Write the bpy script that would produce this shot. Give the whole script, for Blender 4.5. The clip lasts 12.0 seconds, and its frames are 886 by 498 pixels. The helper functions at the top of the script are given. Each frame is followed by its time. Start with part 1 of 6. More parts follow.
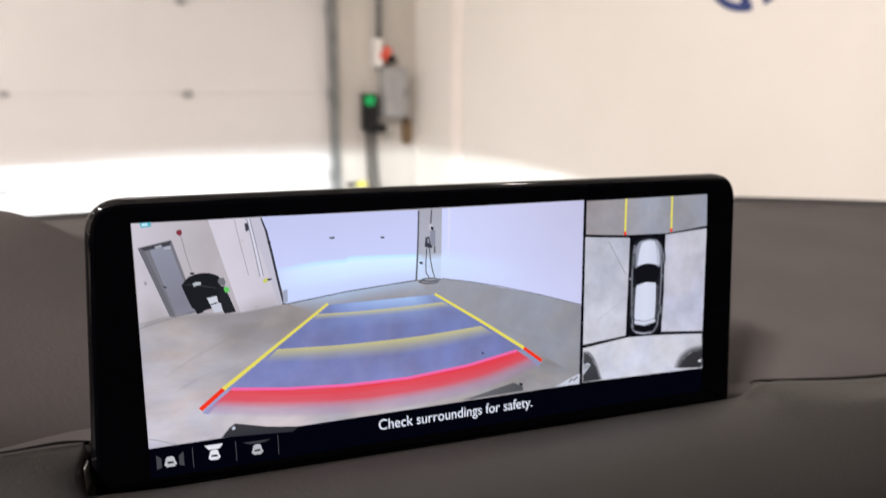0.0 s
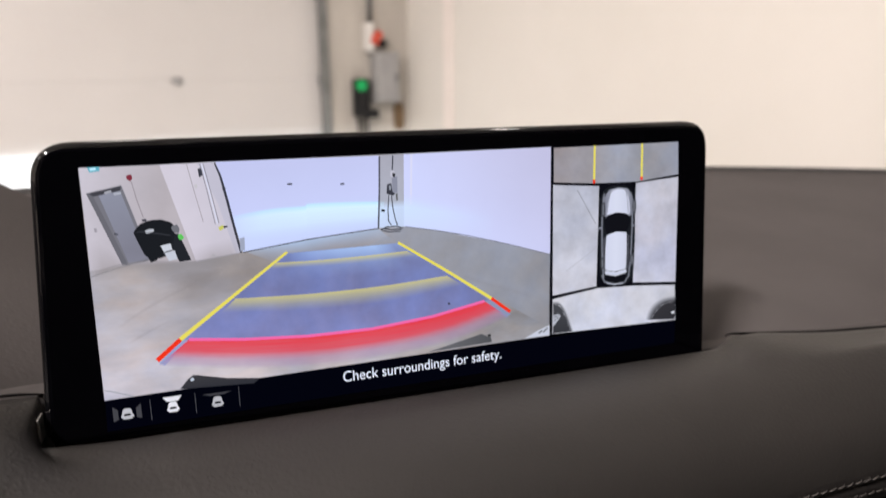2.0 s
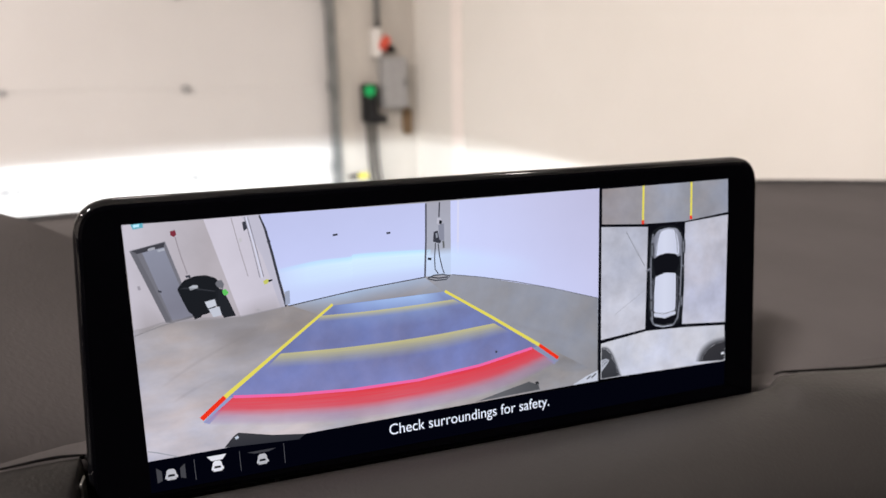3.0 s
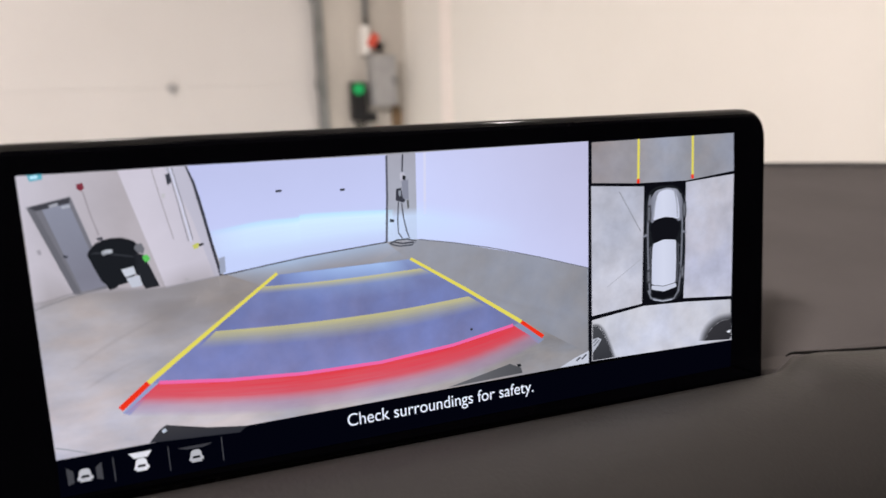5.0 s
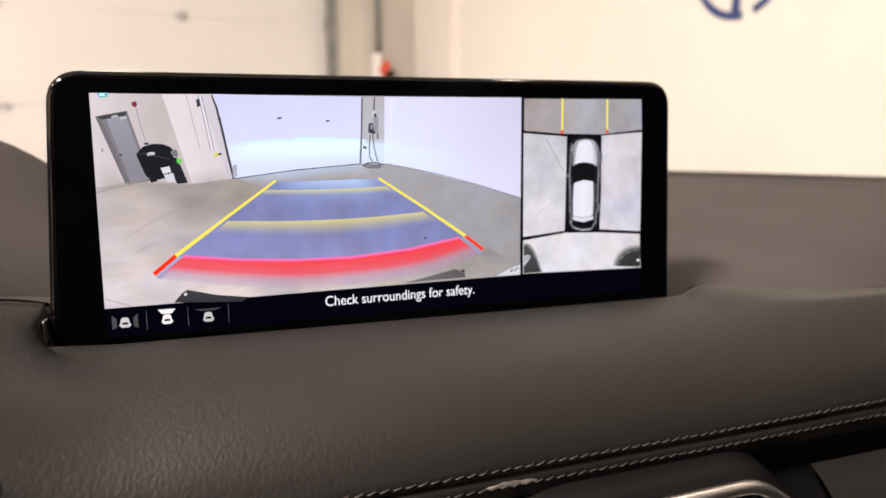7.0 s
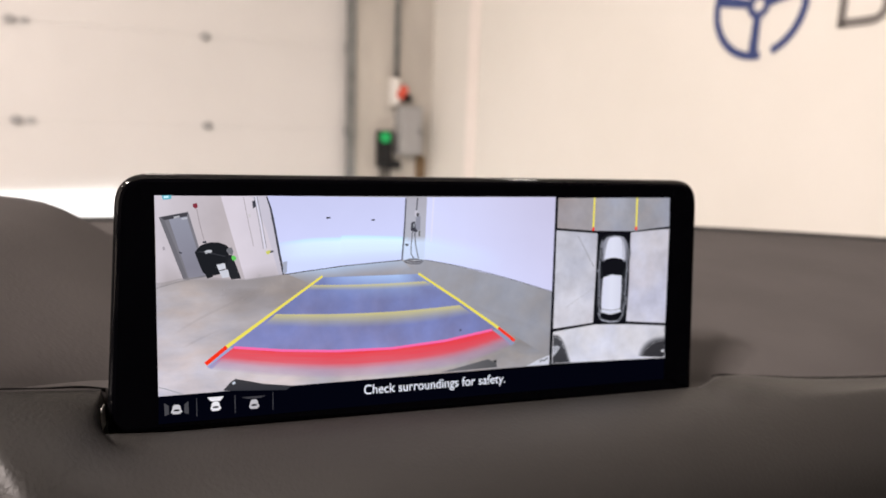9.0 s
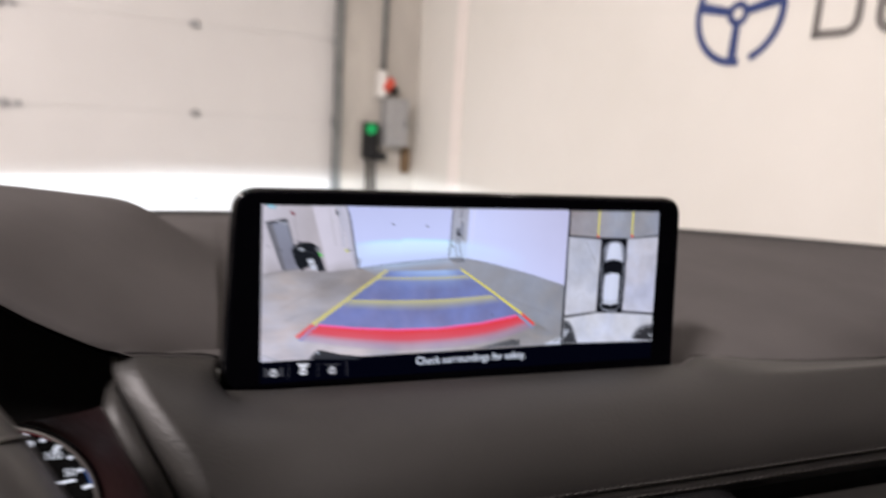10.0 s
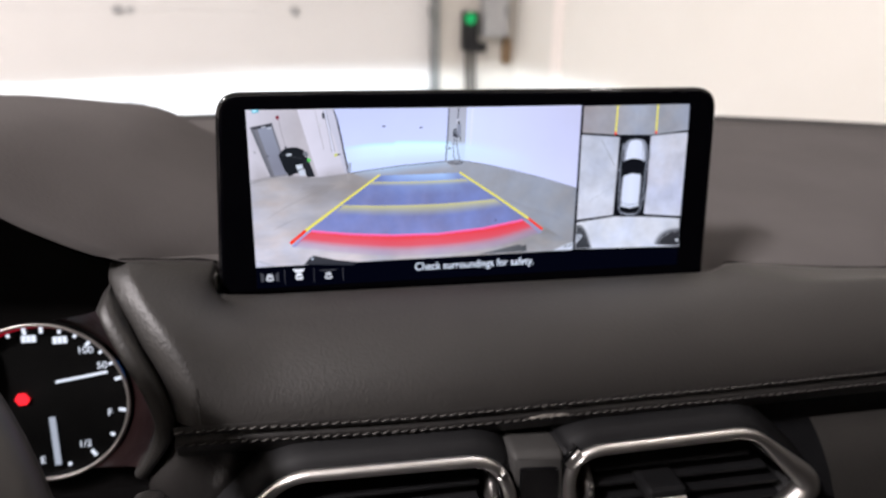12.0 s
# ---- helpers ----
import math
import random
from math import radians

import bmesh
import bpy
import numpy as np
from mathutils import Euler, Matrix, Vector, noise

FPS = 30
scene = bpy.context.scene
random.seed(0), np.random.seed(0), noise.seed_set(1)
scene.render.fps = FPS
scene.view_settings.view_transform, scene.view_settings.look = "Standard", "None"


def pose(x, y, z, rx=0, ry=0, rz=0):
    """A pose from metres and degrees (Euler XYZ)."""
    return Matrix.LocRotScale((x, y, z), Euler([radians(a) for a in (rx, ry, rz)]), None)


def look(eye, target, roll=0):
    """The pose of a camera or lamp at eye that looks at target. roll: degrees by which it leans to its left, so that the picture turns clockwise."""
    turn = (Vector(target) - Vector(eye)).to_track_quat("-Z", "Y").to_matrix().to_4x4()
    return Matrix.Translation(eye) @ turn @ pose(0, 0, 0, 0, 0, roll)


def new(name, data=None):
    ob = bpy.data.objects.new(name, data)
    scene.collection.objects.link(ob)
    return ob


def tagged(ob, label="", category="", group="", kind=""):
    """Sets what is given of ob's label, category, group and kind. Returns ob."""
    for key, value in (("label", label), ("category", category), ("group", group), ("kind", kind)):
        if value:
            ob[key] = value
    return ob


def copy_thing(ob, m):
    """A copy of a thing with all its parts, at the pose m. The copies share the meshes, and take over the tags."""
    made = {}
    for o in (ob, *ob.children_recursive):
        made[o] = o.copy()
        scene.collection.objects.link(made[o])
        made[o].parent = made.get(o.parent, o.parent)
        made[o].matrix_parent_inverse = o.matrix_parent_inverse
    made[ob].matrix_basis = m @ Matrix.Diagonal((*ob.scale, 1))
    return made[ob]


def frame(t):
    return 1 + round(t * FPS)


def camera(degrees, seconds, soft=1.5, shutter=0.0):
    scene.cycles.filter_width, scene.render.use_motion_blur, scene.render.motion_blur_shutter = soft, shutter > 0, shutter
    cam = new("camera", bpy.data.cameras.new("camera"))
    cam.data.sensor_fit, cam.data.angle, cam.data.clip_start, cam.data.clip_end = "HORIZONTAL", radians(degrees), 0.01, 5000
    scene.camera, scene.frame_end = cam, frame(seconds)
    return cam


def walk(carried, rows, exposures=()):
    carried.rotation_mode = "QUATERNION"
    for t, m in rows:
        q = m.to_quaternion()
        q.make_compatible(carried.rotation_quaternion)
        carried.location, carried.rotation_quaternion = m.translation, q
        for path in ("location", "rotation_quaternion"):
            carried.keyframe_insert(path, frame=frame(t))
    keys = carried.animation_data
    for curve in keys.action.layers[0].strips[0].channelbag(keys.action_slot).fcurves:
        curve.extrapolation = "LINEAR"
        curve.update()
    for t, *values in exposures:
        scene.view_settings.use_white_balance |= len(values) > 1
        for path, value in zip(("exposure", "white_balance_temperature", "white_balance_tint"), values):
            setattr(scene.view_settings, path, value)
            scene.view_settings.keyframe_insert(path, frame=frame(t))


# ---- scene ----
cam = camera(65.83, 12.0, shutter=0.55)
# a phone's lens, held close to the display
cam.data.dof.use_dof = True
cam.data.dof.focus_distance = 0.255
cam.data.dof.aperture_fstop = 9.0
Z0 = 1.16  # height of the display's middle above the garage floor
PATH = [
    (0, -0.0945, -0.2527, 0.0925, 76.70, -0.36, -18.80),
    (0.2, -0.0936, -0.2537, 0.0862, 76.83, -0.17, -19.17),
    (0.5, -0.0931, -0.2486, 0.0841, 76.62, -0.22, -19.36),
    (1, -0.1024, -0.2478, 0.0731, 75.53, -0.08, -19.11),
    (1.5, -0.0867, -0.2527, 0.0710, 75.33, 0.10, -19.32),
    (2, -0.0814, -0.2552, 0.0757, 75.64, 0.36, -19.29),
    (2.5, -0.0925, -0.2430, 0.0921, 76.06, 0.75, -18.76),
    (2.7, -0.0909, -0.2381, 0.0917, 75.80, 0.94, -18.68),
    (4.3, -0.1024, -0.2409, 0.0890, 76.14, 1.12, -19.45),
    (4.5, -0.0924, -0.2377, 0.0796, 76.10, 1.33, -19.36),
    (5, -0.0734, -0.2109, 0.0691, 75.87, 1.39, -19.57),
    (5.5, -0.0754, -0.2039, 0.0602, 75.56, 1.25, -19.23),
    (6, -0.0884, -0.2078, 0.0600, 75.84, 0.78, -18.95),
    (6.2, -0.0986, -0.2233, 0.0427, 76.04, 0.46, -18.91),
    (6.5, -0.0877, -0.2780, 0.0443, 76.23, -0.16, -18.65),
    (7, -0.0796, -0.2898, 0.0403, 78.43, -0.26, -18.61),
    (7.5, -0.0803, -0.2871, 0.0389, 79.00, -0.63, -18.09),
    (7.7, -0.0861, -0.2845, 0.0485, 79.41, -0.72, -17.70),
    (9.3, -0.0944, -0.3011, 0.0763, 80.12, -2.53, -17.93),
    (9.5, -0.0857, -0.3156, 0.0641, 79.21, -2.92, -19.20),
    (9.7, -0.1056, -0.3222, 0.0650, 78.87, -3.36, -19.53),
    (10, -0.1509, -0.3565, 0.0940, 79.33, -3.47, -19.06),
    (10.2, -0.1744, -0.3664, 0.1047, 78.90, -3.52, -19.00),
    (10.5, -0.1829, -0.3480, 0.0949, 77.79, -3.02, -16.43),
    (10.7, -0.1712, -0.3295, 0.0662, 77.13, -2.11, -14.42),
    (11, -0.1346, -0.3251, 0.0314, 75.24, -1.97, -13.84),
    (11.2, -0.1240, -0.3292, 0.0219, 76.13, -1.62, -12.45),
    (11.5, -0.1150, -0.3348, 0.0427, 73.66, -1.23, -12.10),
    (11.7, -0.0973, -0.3449, 0.0624, 73.61, -0.93, -10.90),
    (12, -0.0863, -0.3572, 0.0974, 70.25, -0.64, -10.27),
]
EXPOSURES = [(0.0, -0.05, 6450, 11), (1.0, -0.12, 6450, 11), (2.0, -0.05, 6450, 11), (4.5, -0.22, 6380, 11), (5.2, -0.06, 6420, 11), (6.0, 0.0, 6450, 11), (7.0, 0.24, 7100, 12), (7.7, 0.24, 7300, 12), (9.5, -0.05, 6380, 12), (10.5, -0.08, 6220, 12), (11.0, 0.26, 6250, 11), (11.5, 0.60, 6000, 10), (12.0, 0.16, 6100, 10)]
walk(cam, [(t, pose(x, y, Z0 + z, rx, ry, rz)) for t, x, y, z, rx, ry, rz in PATH], EXPOSURES)

# ---- light ----
world = bpy.data.worlds.new("world")
scene.world = world
world.use_nodes = True
world.node_tree.nodes["Background"].inputs[0].default_value = (0.9, 0.95, 1.0, 1)
world.node_tree.nodes["Background"].inputs[1].default_value = 0.02

# the garage stands at an angle to the car: x along the door wall, y out through the door
G = Matrix.Translation((-0.187, 4.15, 0)) @ Matrix.Rotation(radians(11), 4, "Z")
CORNER, LEFT, BACK, CEIL = 1.522, -5.6, -11.0, 4.1


def area_lamp(name, m, sx, sy, watts, colour):
    data = bpy.data.lights.new(name, "AREA")
    data.shape, data.size, data.size_y, data.energy, data.color = "RECTANGLE", sx, sy, watts, colour
    ob = new(name, data)
    ob.matrix_world = m
    return ob


# place, power and lit length of each unseen ceiling lamp, most added as fill
LAMPS = [(-3.44, -5.37, 520, 0.8), (-3.25, -1.4, 14, 0.8), (-0.7, -1.4, 10, 0.8), (0.86, -3.74, 13, 0.3), (-4.9, -3.6, 85, 0.8), (-3.25, -8.8, 25, 0.8), (-0.7, -8.8, 25, 0.8)]
for lx, ly, watts, long in LAMPS:
    area_lamp("unseen_tube_light", G @ pose(lx, ly, CEIL - 0.13), long * 0.375, long, watts, (1.0, 0.89, 0.85))
for hx, soft_edge in ((-0.62, 0.0008), (0.66, 0.003)):  # low-beam headlamps of the car
    data = bpy.data.lights.new("headlamp_light", "SPOT")
    data.energy, data.color, data.shadow_soft_size, data.spot_size, data.spot_blend = 250, (0.88, 0.95, 1.0), soft_edge, radians(115), 1.0
    ob = new("headlamp_light", data)
    ob.matrix_world = look((hx, 1.62, 0.80), (hx - 0.1, 4.2, 0.62))


# ---- materials ----
def nodes_of(name):
    m = bpy.data.materials.new(name)
    m.use_nodes = True
    t = m.node_tree
    return m, t, t.nodes["Principled BSDF"]


def link(t, a, b):
    t.links.new(a, b)


def noise_node(t, scale, detail=4.0, rough=0.55, dims=None):
    co = t.nodes.new("ShaderNodeTexCoord")
    n = t.nodes.new("ShaderNodeTexNoise")
    n.inputs["Scale"].default_value, n.inputs["Detail"].default_value, n.inputs["Roughness"].default_value = scale, detail, rough
    if dims:
        mp = t.nodes.new("ShaderNodeMapping")
        mp.inputs["Scale"].default_value = dims
        link(t, co.outputs["Object"], mp.inputs["Vector"])
        link(t, mp.outputs["Vector"], n.inputs["Vector"])
    else:
        link(t, co.outputs["Object"], n.inputs["Vector"])
    return n


def ramp(t, source, stops):
    r = t.nodes.new("ShaderNodeValToRGB")
    while len(r.color_ramp.elements) < len(stops):
        r.color_ramp.elements.new(0.5)
    for e, (p, c) in zip(r.color_ramp.elements, stops):
        e.position, e.color = p, (*c, 1)
    link(t, source, r.inputs["Fac"])
    return r


def surface(name, c1, c2, rough, metal=0.0, scale=6.0, bump=0.0, bump_scale=60.0, rough_var=0.08, coat=0.0, spec=0.5, dims=None):
    """Two tones mixed by noise, gloss that varies, and a fine relief."""
    m, t, b = nodes_of(name)
    n = noise_node(t, scale, 5, 0.6, dims)
    link(t, ramp(t, n.outputs["Fac"], [(0.3, c1), (0.7, c2)]).outputs["Color"], b.inputs["Base Color"])
    g = t.nodes.new("ShaderNodeMapRange")
    g.inputs["To Min"].default_value, g.inputs["To Max"].default_value = max(rough - rough_var, 0.02), min(rough + rough_var, 1)
    n2 = noise_node(t, scale * 3.7, 3)
    link(t, n2.outputs["Fac"], g.inputs["Value"])
    link(t, g.outputs["Result"], b.inputs["Roughness"])
    b.inputs["Metallic"].default_value, b.inputs["Coat Weight"].default_value, b.inputs["Specular IOR Level"].default_value = metal, coat, spec
    if bump:
        n3 = noise_node(t, bump_scale, 4, 0.6)
        bp = t.nodes.new("ShaderNodeBump")
        bp.inputs["Strength"].default_value, bp.inputs["Distance"].default_value = bump, 0.4 / bump_scale
        link(t, n3.outputs["Fac"], bp.inputs["Height"])
        link(t, bp.outputs["Normal"], b.inputs["Normal"])
    return m


def leather(name, c1, c2, rough, cell=420.0, depth=0.0005, strength=0.5, spec=0.4):
    """Soft-touch hide: wrinkled cells with creases between, and a slow change of tone."""
    m, t, b = nodes_of(name)
    n = noise_node(t, 9, 4)
    link(t, ramp(t, n.outputs["Fac"], [(0.3, c1), (0.7, c2)]).outputs["Color"], b.inputs["Base Color"])
    co = t.nodes.new("ShaderNodeTexCoord")
    wob = noise_node(t, 160, 3)
    mx = t.nodes.new("ShaderNodeVectorMath")
    mx.operation = "MULTIPLY_ADD"
    mx.inputs[1].default_value = (0.0035, 0.0035, 0.0035)
    link(t, wob.outputs["Color"], mx.inputs[0])
    mp = t.nodes.new("ShaderNodeMapping")
    mp.inputs["Rotation"].default_value, mp.inputs["Scale"].default_value = (0, -0.6, 0), (1.0, 1.0, 0.66)
    link(t, co.outputs["Object"], mp.inputs["Vector"])
    link(t, mp.outputs["Vector"], mx.inputs[2])
    v = t.nodes.new("ShaderNodeTexVoronoi")
    v.feature = "SMOOTH_F1"
    v.inputs["Scale"].default_value = cell
    link(t, mx.outputs["Vector"], v.inputs["Vector"])
    fine = noise_node(t, 1500, 2)
    ad = t.nodes.new("ShaderNodeMath")
    ad.operation = "MULTIPLY_ADD"
    ad.inputs[1].default_value = 0.35
    link(t, fine.outputs["Fac"], ad.inputs[0])
    link(t, v.outputs["Distance"], ad.inputs[2])
    bp = t.nodes.new("ShaderNodeBump")
    bp.invert = True
    bp.inputs["Strength"].default_value, bp.inputs["Distance"].default_value = strength, depth
    link(t, ad.outputs["Value"], bp.inputs["Height"])
    link(t, bp.outputs["Normal"], b.inputs["Normal"])
    b.inputs["Roughness"].default_value, b.inputs["Specular IOR Level"].default_value = rough, spec
    return m


SCREEN_WHITE = (1.01, 1.06, 1.175)  # the display's own cool white


def cool(c):
    return tuple(a * k for a, k in zip(c, SCREEN_WHITE))


def glow(name, colour, strength=1.0):
    if name.startswith("screen"):
        colour = cool(colour)
    m = bpy.data.materials.new(name)
    m.use_nodes = True
    t = m.node_tree
    t.nodes.remove(t.nodes["Principled BSDF"])
    e = t.nodes.new("ShaderNodeEmission")
    e.inputs["Color"].default_value, e.inputs["Strength"].default_value = (*colour, 1), strength
    link(t, e.outputs["Emission"], t.nodes["Material Output"].inputs["Surface"])
    return m


def lit_picture(name, stops, axis=(0.0, 1.0), lo=-0.04, hi=0.05, mottled=0.0, size=45.0, streak=None, across=None, tones=None):
    """What the lit display shows: colours along a line of its face (axis, from lo to hi metres), softly mottled."""
    m = glow(name, (1, 1, 1))
    t = m.node_tree
    e = t.nodes["Emission"]
    co = t.nodes.new("ShaderNodeTexCoord")
    d = t.nodes.new("ShaderNodeVectorMath")
    d.operation = "DOT_PRODUCT"
    d.inputs[1].default_value = (axis[0], 0, axis[1])
    link(t, co.outputs["Object"], d.inputs[0])
    mr = t.nodes.new("ShaderNodeMapRange")
    mr.inputs["From Min"].default_value, mr.inputs["From Max"].default_value = lo, hi
    link(t, d.outputs["Value"], mr.inputs["Value"])
    r = ramp(t, mr.outputs["Result"], [(p, cool(c)) for p, c in stops])
    out = r.outputs["Color"]
    if across:  # a second tint along the face's width
        sx = t.nodes.new("ShaderNodeSeparateXYZ")
        link(t, co.outputs["Object"], sx.inputs[0])
        m2 = t.nodes.new("ShaderNodeMapRange")
        m2.inputs["From Min"].default_value, m2.inputs["From Max"].default_value = across[0]
        link(t, sx.outputs["X"], m2.inputs["Value"])
        tint = t.nodes.new("ShaderNodeVectorMath")
        tint.operation = "MULTIPLY"
        link(t, out, tint.inputs[0])
        link(t, ramp(t, m2.outputs["Result"], across[1]).outputs["Color"], tint.inputs[1])
        out = tint.outputs["Vector"]
    if mottled:
        n = noise_node(t, size, 6, 0.6, streak)
        k = t.nodes.new("ShaderNodeMapRange")
        k.inputs["From Min"].default_value, k.inputs["From Max"].default_value = 0.3, 0.7
        k.inputs["To Min"].default_value, k.inputs["To Max"].default_value = 1 - mottled, 1 + mottled
        link(t, n.outputs["Fac"], k.inputs["Value"])
        s = t.nodes.new("ShaderNodeVectorMath")
        s.operation = "SCALE"
        link(t, out, s.inputs[0])
        link(t, k.outputs["Result"], s.inputs["Scale"])
        out = s.outputs["Vector"]
    if tones:  # patches of a warmer and a cooler tint
        n = noise_node(t, tones[0], 4, 0.55, streak)
        tint = t.nodes.new("ShaderNodeVectorMath")
        tint.operation = "MULTIPLY"
        link(t, out, tint.inputs[0])
        link(t, ramp(t, n.outputs["Fac"], [(0.36, tones[1]), (0.5, (1, 1, 1)), (0.64, tones[2])]).outputs["Color"], tint.inputs[1])
        out = tint.outputs["Vector"]
    link(t, out, e.inputs["Color"])
    return m


def lit_fade(name, stops, alphas, along=None, lines=0.0):
    """A band of light on the display that fades out across its width (v of its UV map) and, with along, its length (u)."""
    m = glow(name, (1, 1, 1))
    t = m.node_tree
    uv = t.nodes.new("ShaderNodeUVMap")
    uv.uv_map = "UVMap"
    sp = t.nodes.new("ShaderNodeSeparateXYZ")
    link(t, uv.outputs["UV"], sp.inputs[0])
    r = ramp(t, sp.outputs["Y"], [(p, cool(c)) for p, c in stops])
    link(t, r.outputs["Color"], t.nodes["Emission"].inputs["Color"])
    a = ramp(t, sp.outputs["Y"], [(p, (q, q, q)) for p, q in alphas])
    tr = t.nodes.new("ShaderNodeBsdfTransparent")
    mix = t.nodes.new("ShaderNodeMixShader")
    alpha = a.outputs["Color"]
    if along:
        mul = t.nodes.new("ShaderNodeVectorMath")
        mul.operation = "MULTIPLY"
        link(t, alpha, mul.inputs[0])
        link(t, ramp(t, sp.outputs["X"], [(p, (q, q, q)) for p, q in along]).outputs["Color"], mul.inputs[1])
        alpha = mul.outputs["Vector"]
    if lines:  # fine streaks along the band
        mp = t.nodes.new("ShaderNodeMapping")
        mp.inputs["Scale"].default_value = (5.0, 34.0, 1.0)
        link(t, uv.outputs["UV"], mp.inputs["Vector"])
        n = t.nodes.new("ShaderNodeTexNoise")
        n.inputs["Scale"].default_value, n.inputs["Detail"].default_value = 1.0, 3.0
        link(t, mp.outputs["Vector"], n.inputs["Vector"])
        k = t.nodes.new("ShaderNodeMapRange")
        k.inputs["From Min"].default_value, k.inputs["From Max"].default_value = 0.3, 0.7
        k.inputs["To Min"].default_value, k.inputs["To Max"].default_value = 1 - lines, 1.0
        link(t, n.outputs["Fac"], k.inputs["Value"])
        sc = t.nodes.new("ShaderNodeVectorMath")
        sc.operation = "SCALE"
        link(t, alpha, sc.inputs[0])
        link(t, k.outputs["Result"], sc.inputs["Scale"])
        alpha = sc.outputs["Vector"]
    link(t, alpha, mix.inputs[0])
    link(t, tr.outputs[0], mix.inputs[1])
    link(t, t.nodes["Emission"].outputs[0], mix.inputs[2])
    link(t, mix.outputs[0], t.nodes["Material Output"].inputs["Surface"])
    return m


WHITE_WALL = surface("white_wall_paint", (0.725, 0.708, 0.655), (0.765, 0.747, 0.70), 0.55, scale=1.3, bump=0.15, bump_scale=90)
CONCRETE_WALL = surface("bare_concrete_wall", (0.42, 0.395, 0.355), (0.54, 0.51, 0.46), 0.8, scale=3.0, bump=0.4, bump_scale=30, dims=(1, 1, 0.35))
CONCRETE_FLOOR = surface("polished_concrete_floor", (0.30, 0.29, 0.28), (0.42, 0.41, 0.40), 0.42, scale=1.4, bump=0.1, bump_scale=25)
DOOR_PAINT = surface("white_door_steel", (0.575, 0.563, 0.545), (0.62, 0.607, 0.59), 0.42, scale=0.9, bump=0.12, bump_scale=140)
CEILING_PAINT = surface("ceiling_paint", (0.68, 0.67, 0.64), (0.74, 0.73, 0.70), 0.8, scale=2)
GALVANISED = surface("galvanised_steel", (0.20, 0.21, 0.21), (0.30, 0.31, 0.31), 0.42, 0.85, scale=12, bump=0.1)
RUBBER = surface("black_rubber", (0.018, 0.018, 0.018), (0.03, 0.03, 0.03), 0.7, scale=20, bump=0.2)
GREY_BOX = surface("grey_box_paint", (0.30, 0.30, 0.30), (0.36, 0.36, 0.36), 0.45, scale=9)
WHITE_PLASTIC = surface("white_plastic", (0.72, 0.71, 0.68), (0.78, 0.77, 0.74), 0.4, scale=14)
TRIM_PAINT = surface("pale_trim_paint", (0.84, 0.78, 0.735), (0.88, 0.82, 0.775), 0.4, scale=5)
RED_PLASTIC = surface("red_plastic", (0.55, 0.06, 0.03), (0.66, 0.09, 0.05), 0.4, scale=14)
BROWN_WOOD = surface("brown_fibre", (0.12, 0.075, 0.035), (0.2, 0.13, 0.07), 0.65, scale=14, bump=0.3)
YELLOW_PLASTIC = surface("yellow_plastic", (0.68, 0.60, 0.05), (0.75, 0.68, 0.08), 0.4, scale=14)
DARK_BLUE = surface("dark_blue_vinyl", (0.022, 0.045, 0.16), (0.03, 0.055, 0.19), 0.5, scale=8)
GREY_VINYL = surface("grey_vinyl", (0.16, 0.15, 0.145), (0.2, 0.19, 0.18), 0.5, scale=8)
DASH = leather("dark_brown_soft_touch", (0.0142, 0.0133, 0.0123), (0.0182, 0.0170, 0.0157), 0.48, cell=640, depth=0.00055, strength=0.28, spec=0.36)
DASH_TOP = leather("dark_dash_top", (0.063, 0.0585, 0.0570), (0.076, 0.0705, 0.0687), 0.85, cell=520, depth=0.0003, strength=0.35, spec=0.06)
DARK_HIDE = leather("black_brown_hide", (0.030, 0.026, 0.023), (0.040, 0.034, 0.030), 0.42, cell=480, depth=0.0004)
WELT_HIDE = leather("black_welt_hide", (0.010, 0.0093, 0.009), (0.015, 0.0138, 0.013), 0.36, cell=520, depth=0.0003, strength=0.4, spec=0.5)
WHEEL_HIDE = leather("steering_wheel_hide", (0.0195, 0.0180, 0.0170), (0.026, 0.0240, 0.0225), 0.4, cell=620, depth=0.0002, strength=0.25, spec=0.6)
THREAD = surface("grey_thread", (0.029, 0.0268, 0.0246), (0.052, 0.048, 0.044), 0.6, scale=400)
MATT_BLACK = surface("matt_black_plastic", (0.010, 0.010, 0.011), (0.015, 0.015, 0.016), 0.45, scale=40, bump=0.15, bump_scale=900, spec=0.22)
VENT_BLACK = surface("black_vent_plastic", (0.0055, 0.0055, 0.006), (0.008, 0.008, 0.0085), 0.6, scale=40, bump=0.2, bump_scale=1200, spec=0.14)
WHITE_PAINT = surface("white_car_paint", (0.72, 0.72, 0.73), (0.78, 0.78, 0.79), 0.25, scale=4, coat=0.5)
CHARCOAL = surface("charcoal_plastic", (0.027, 0.026, 0.025), (0.036, 0.035, 0.0335), 0.62, scale=40, bump=0.15, bump_scale=900, spec=0.25)
GLOSS_BLACK = surface("gloss_black_plastic", (0.003, 0.003, 0.0035), (0.0045, 0.0045, 0.005), 0.12, scale=30, rough_var=0.03)
HOUSING_BLACK = surface("polished_black_housing", (0.002, 0.002, 0.0025), (0.003, 0.003, 0.0035), 0.07, scale=30, rough_var=0.015, spec=0.3)
SCREEN_GLASS = surface("black_screen_glass", (0.0007, 0.0007, 0.0011), (0.001, 0.001, 0.0015), 0.08, scale=25, rough_var=0.03, spec=0.03)
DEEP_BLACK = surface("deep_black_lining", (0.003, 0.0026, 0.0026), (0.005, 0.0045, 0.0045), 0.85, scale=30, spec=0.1)
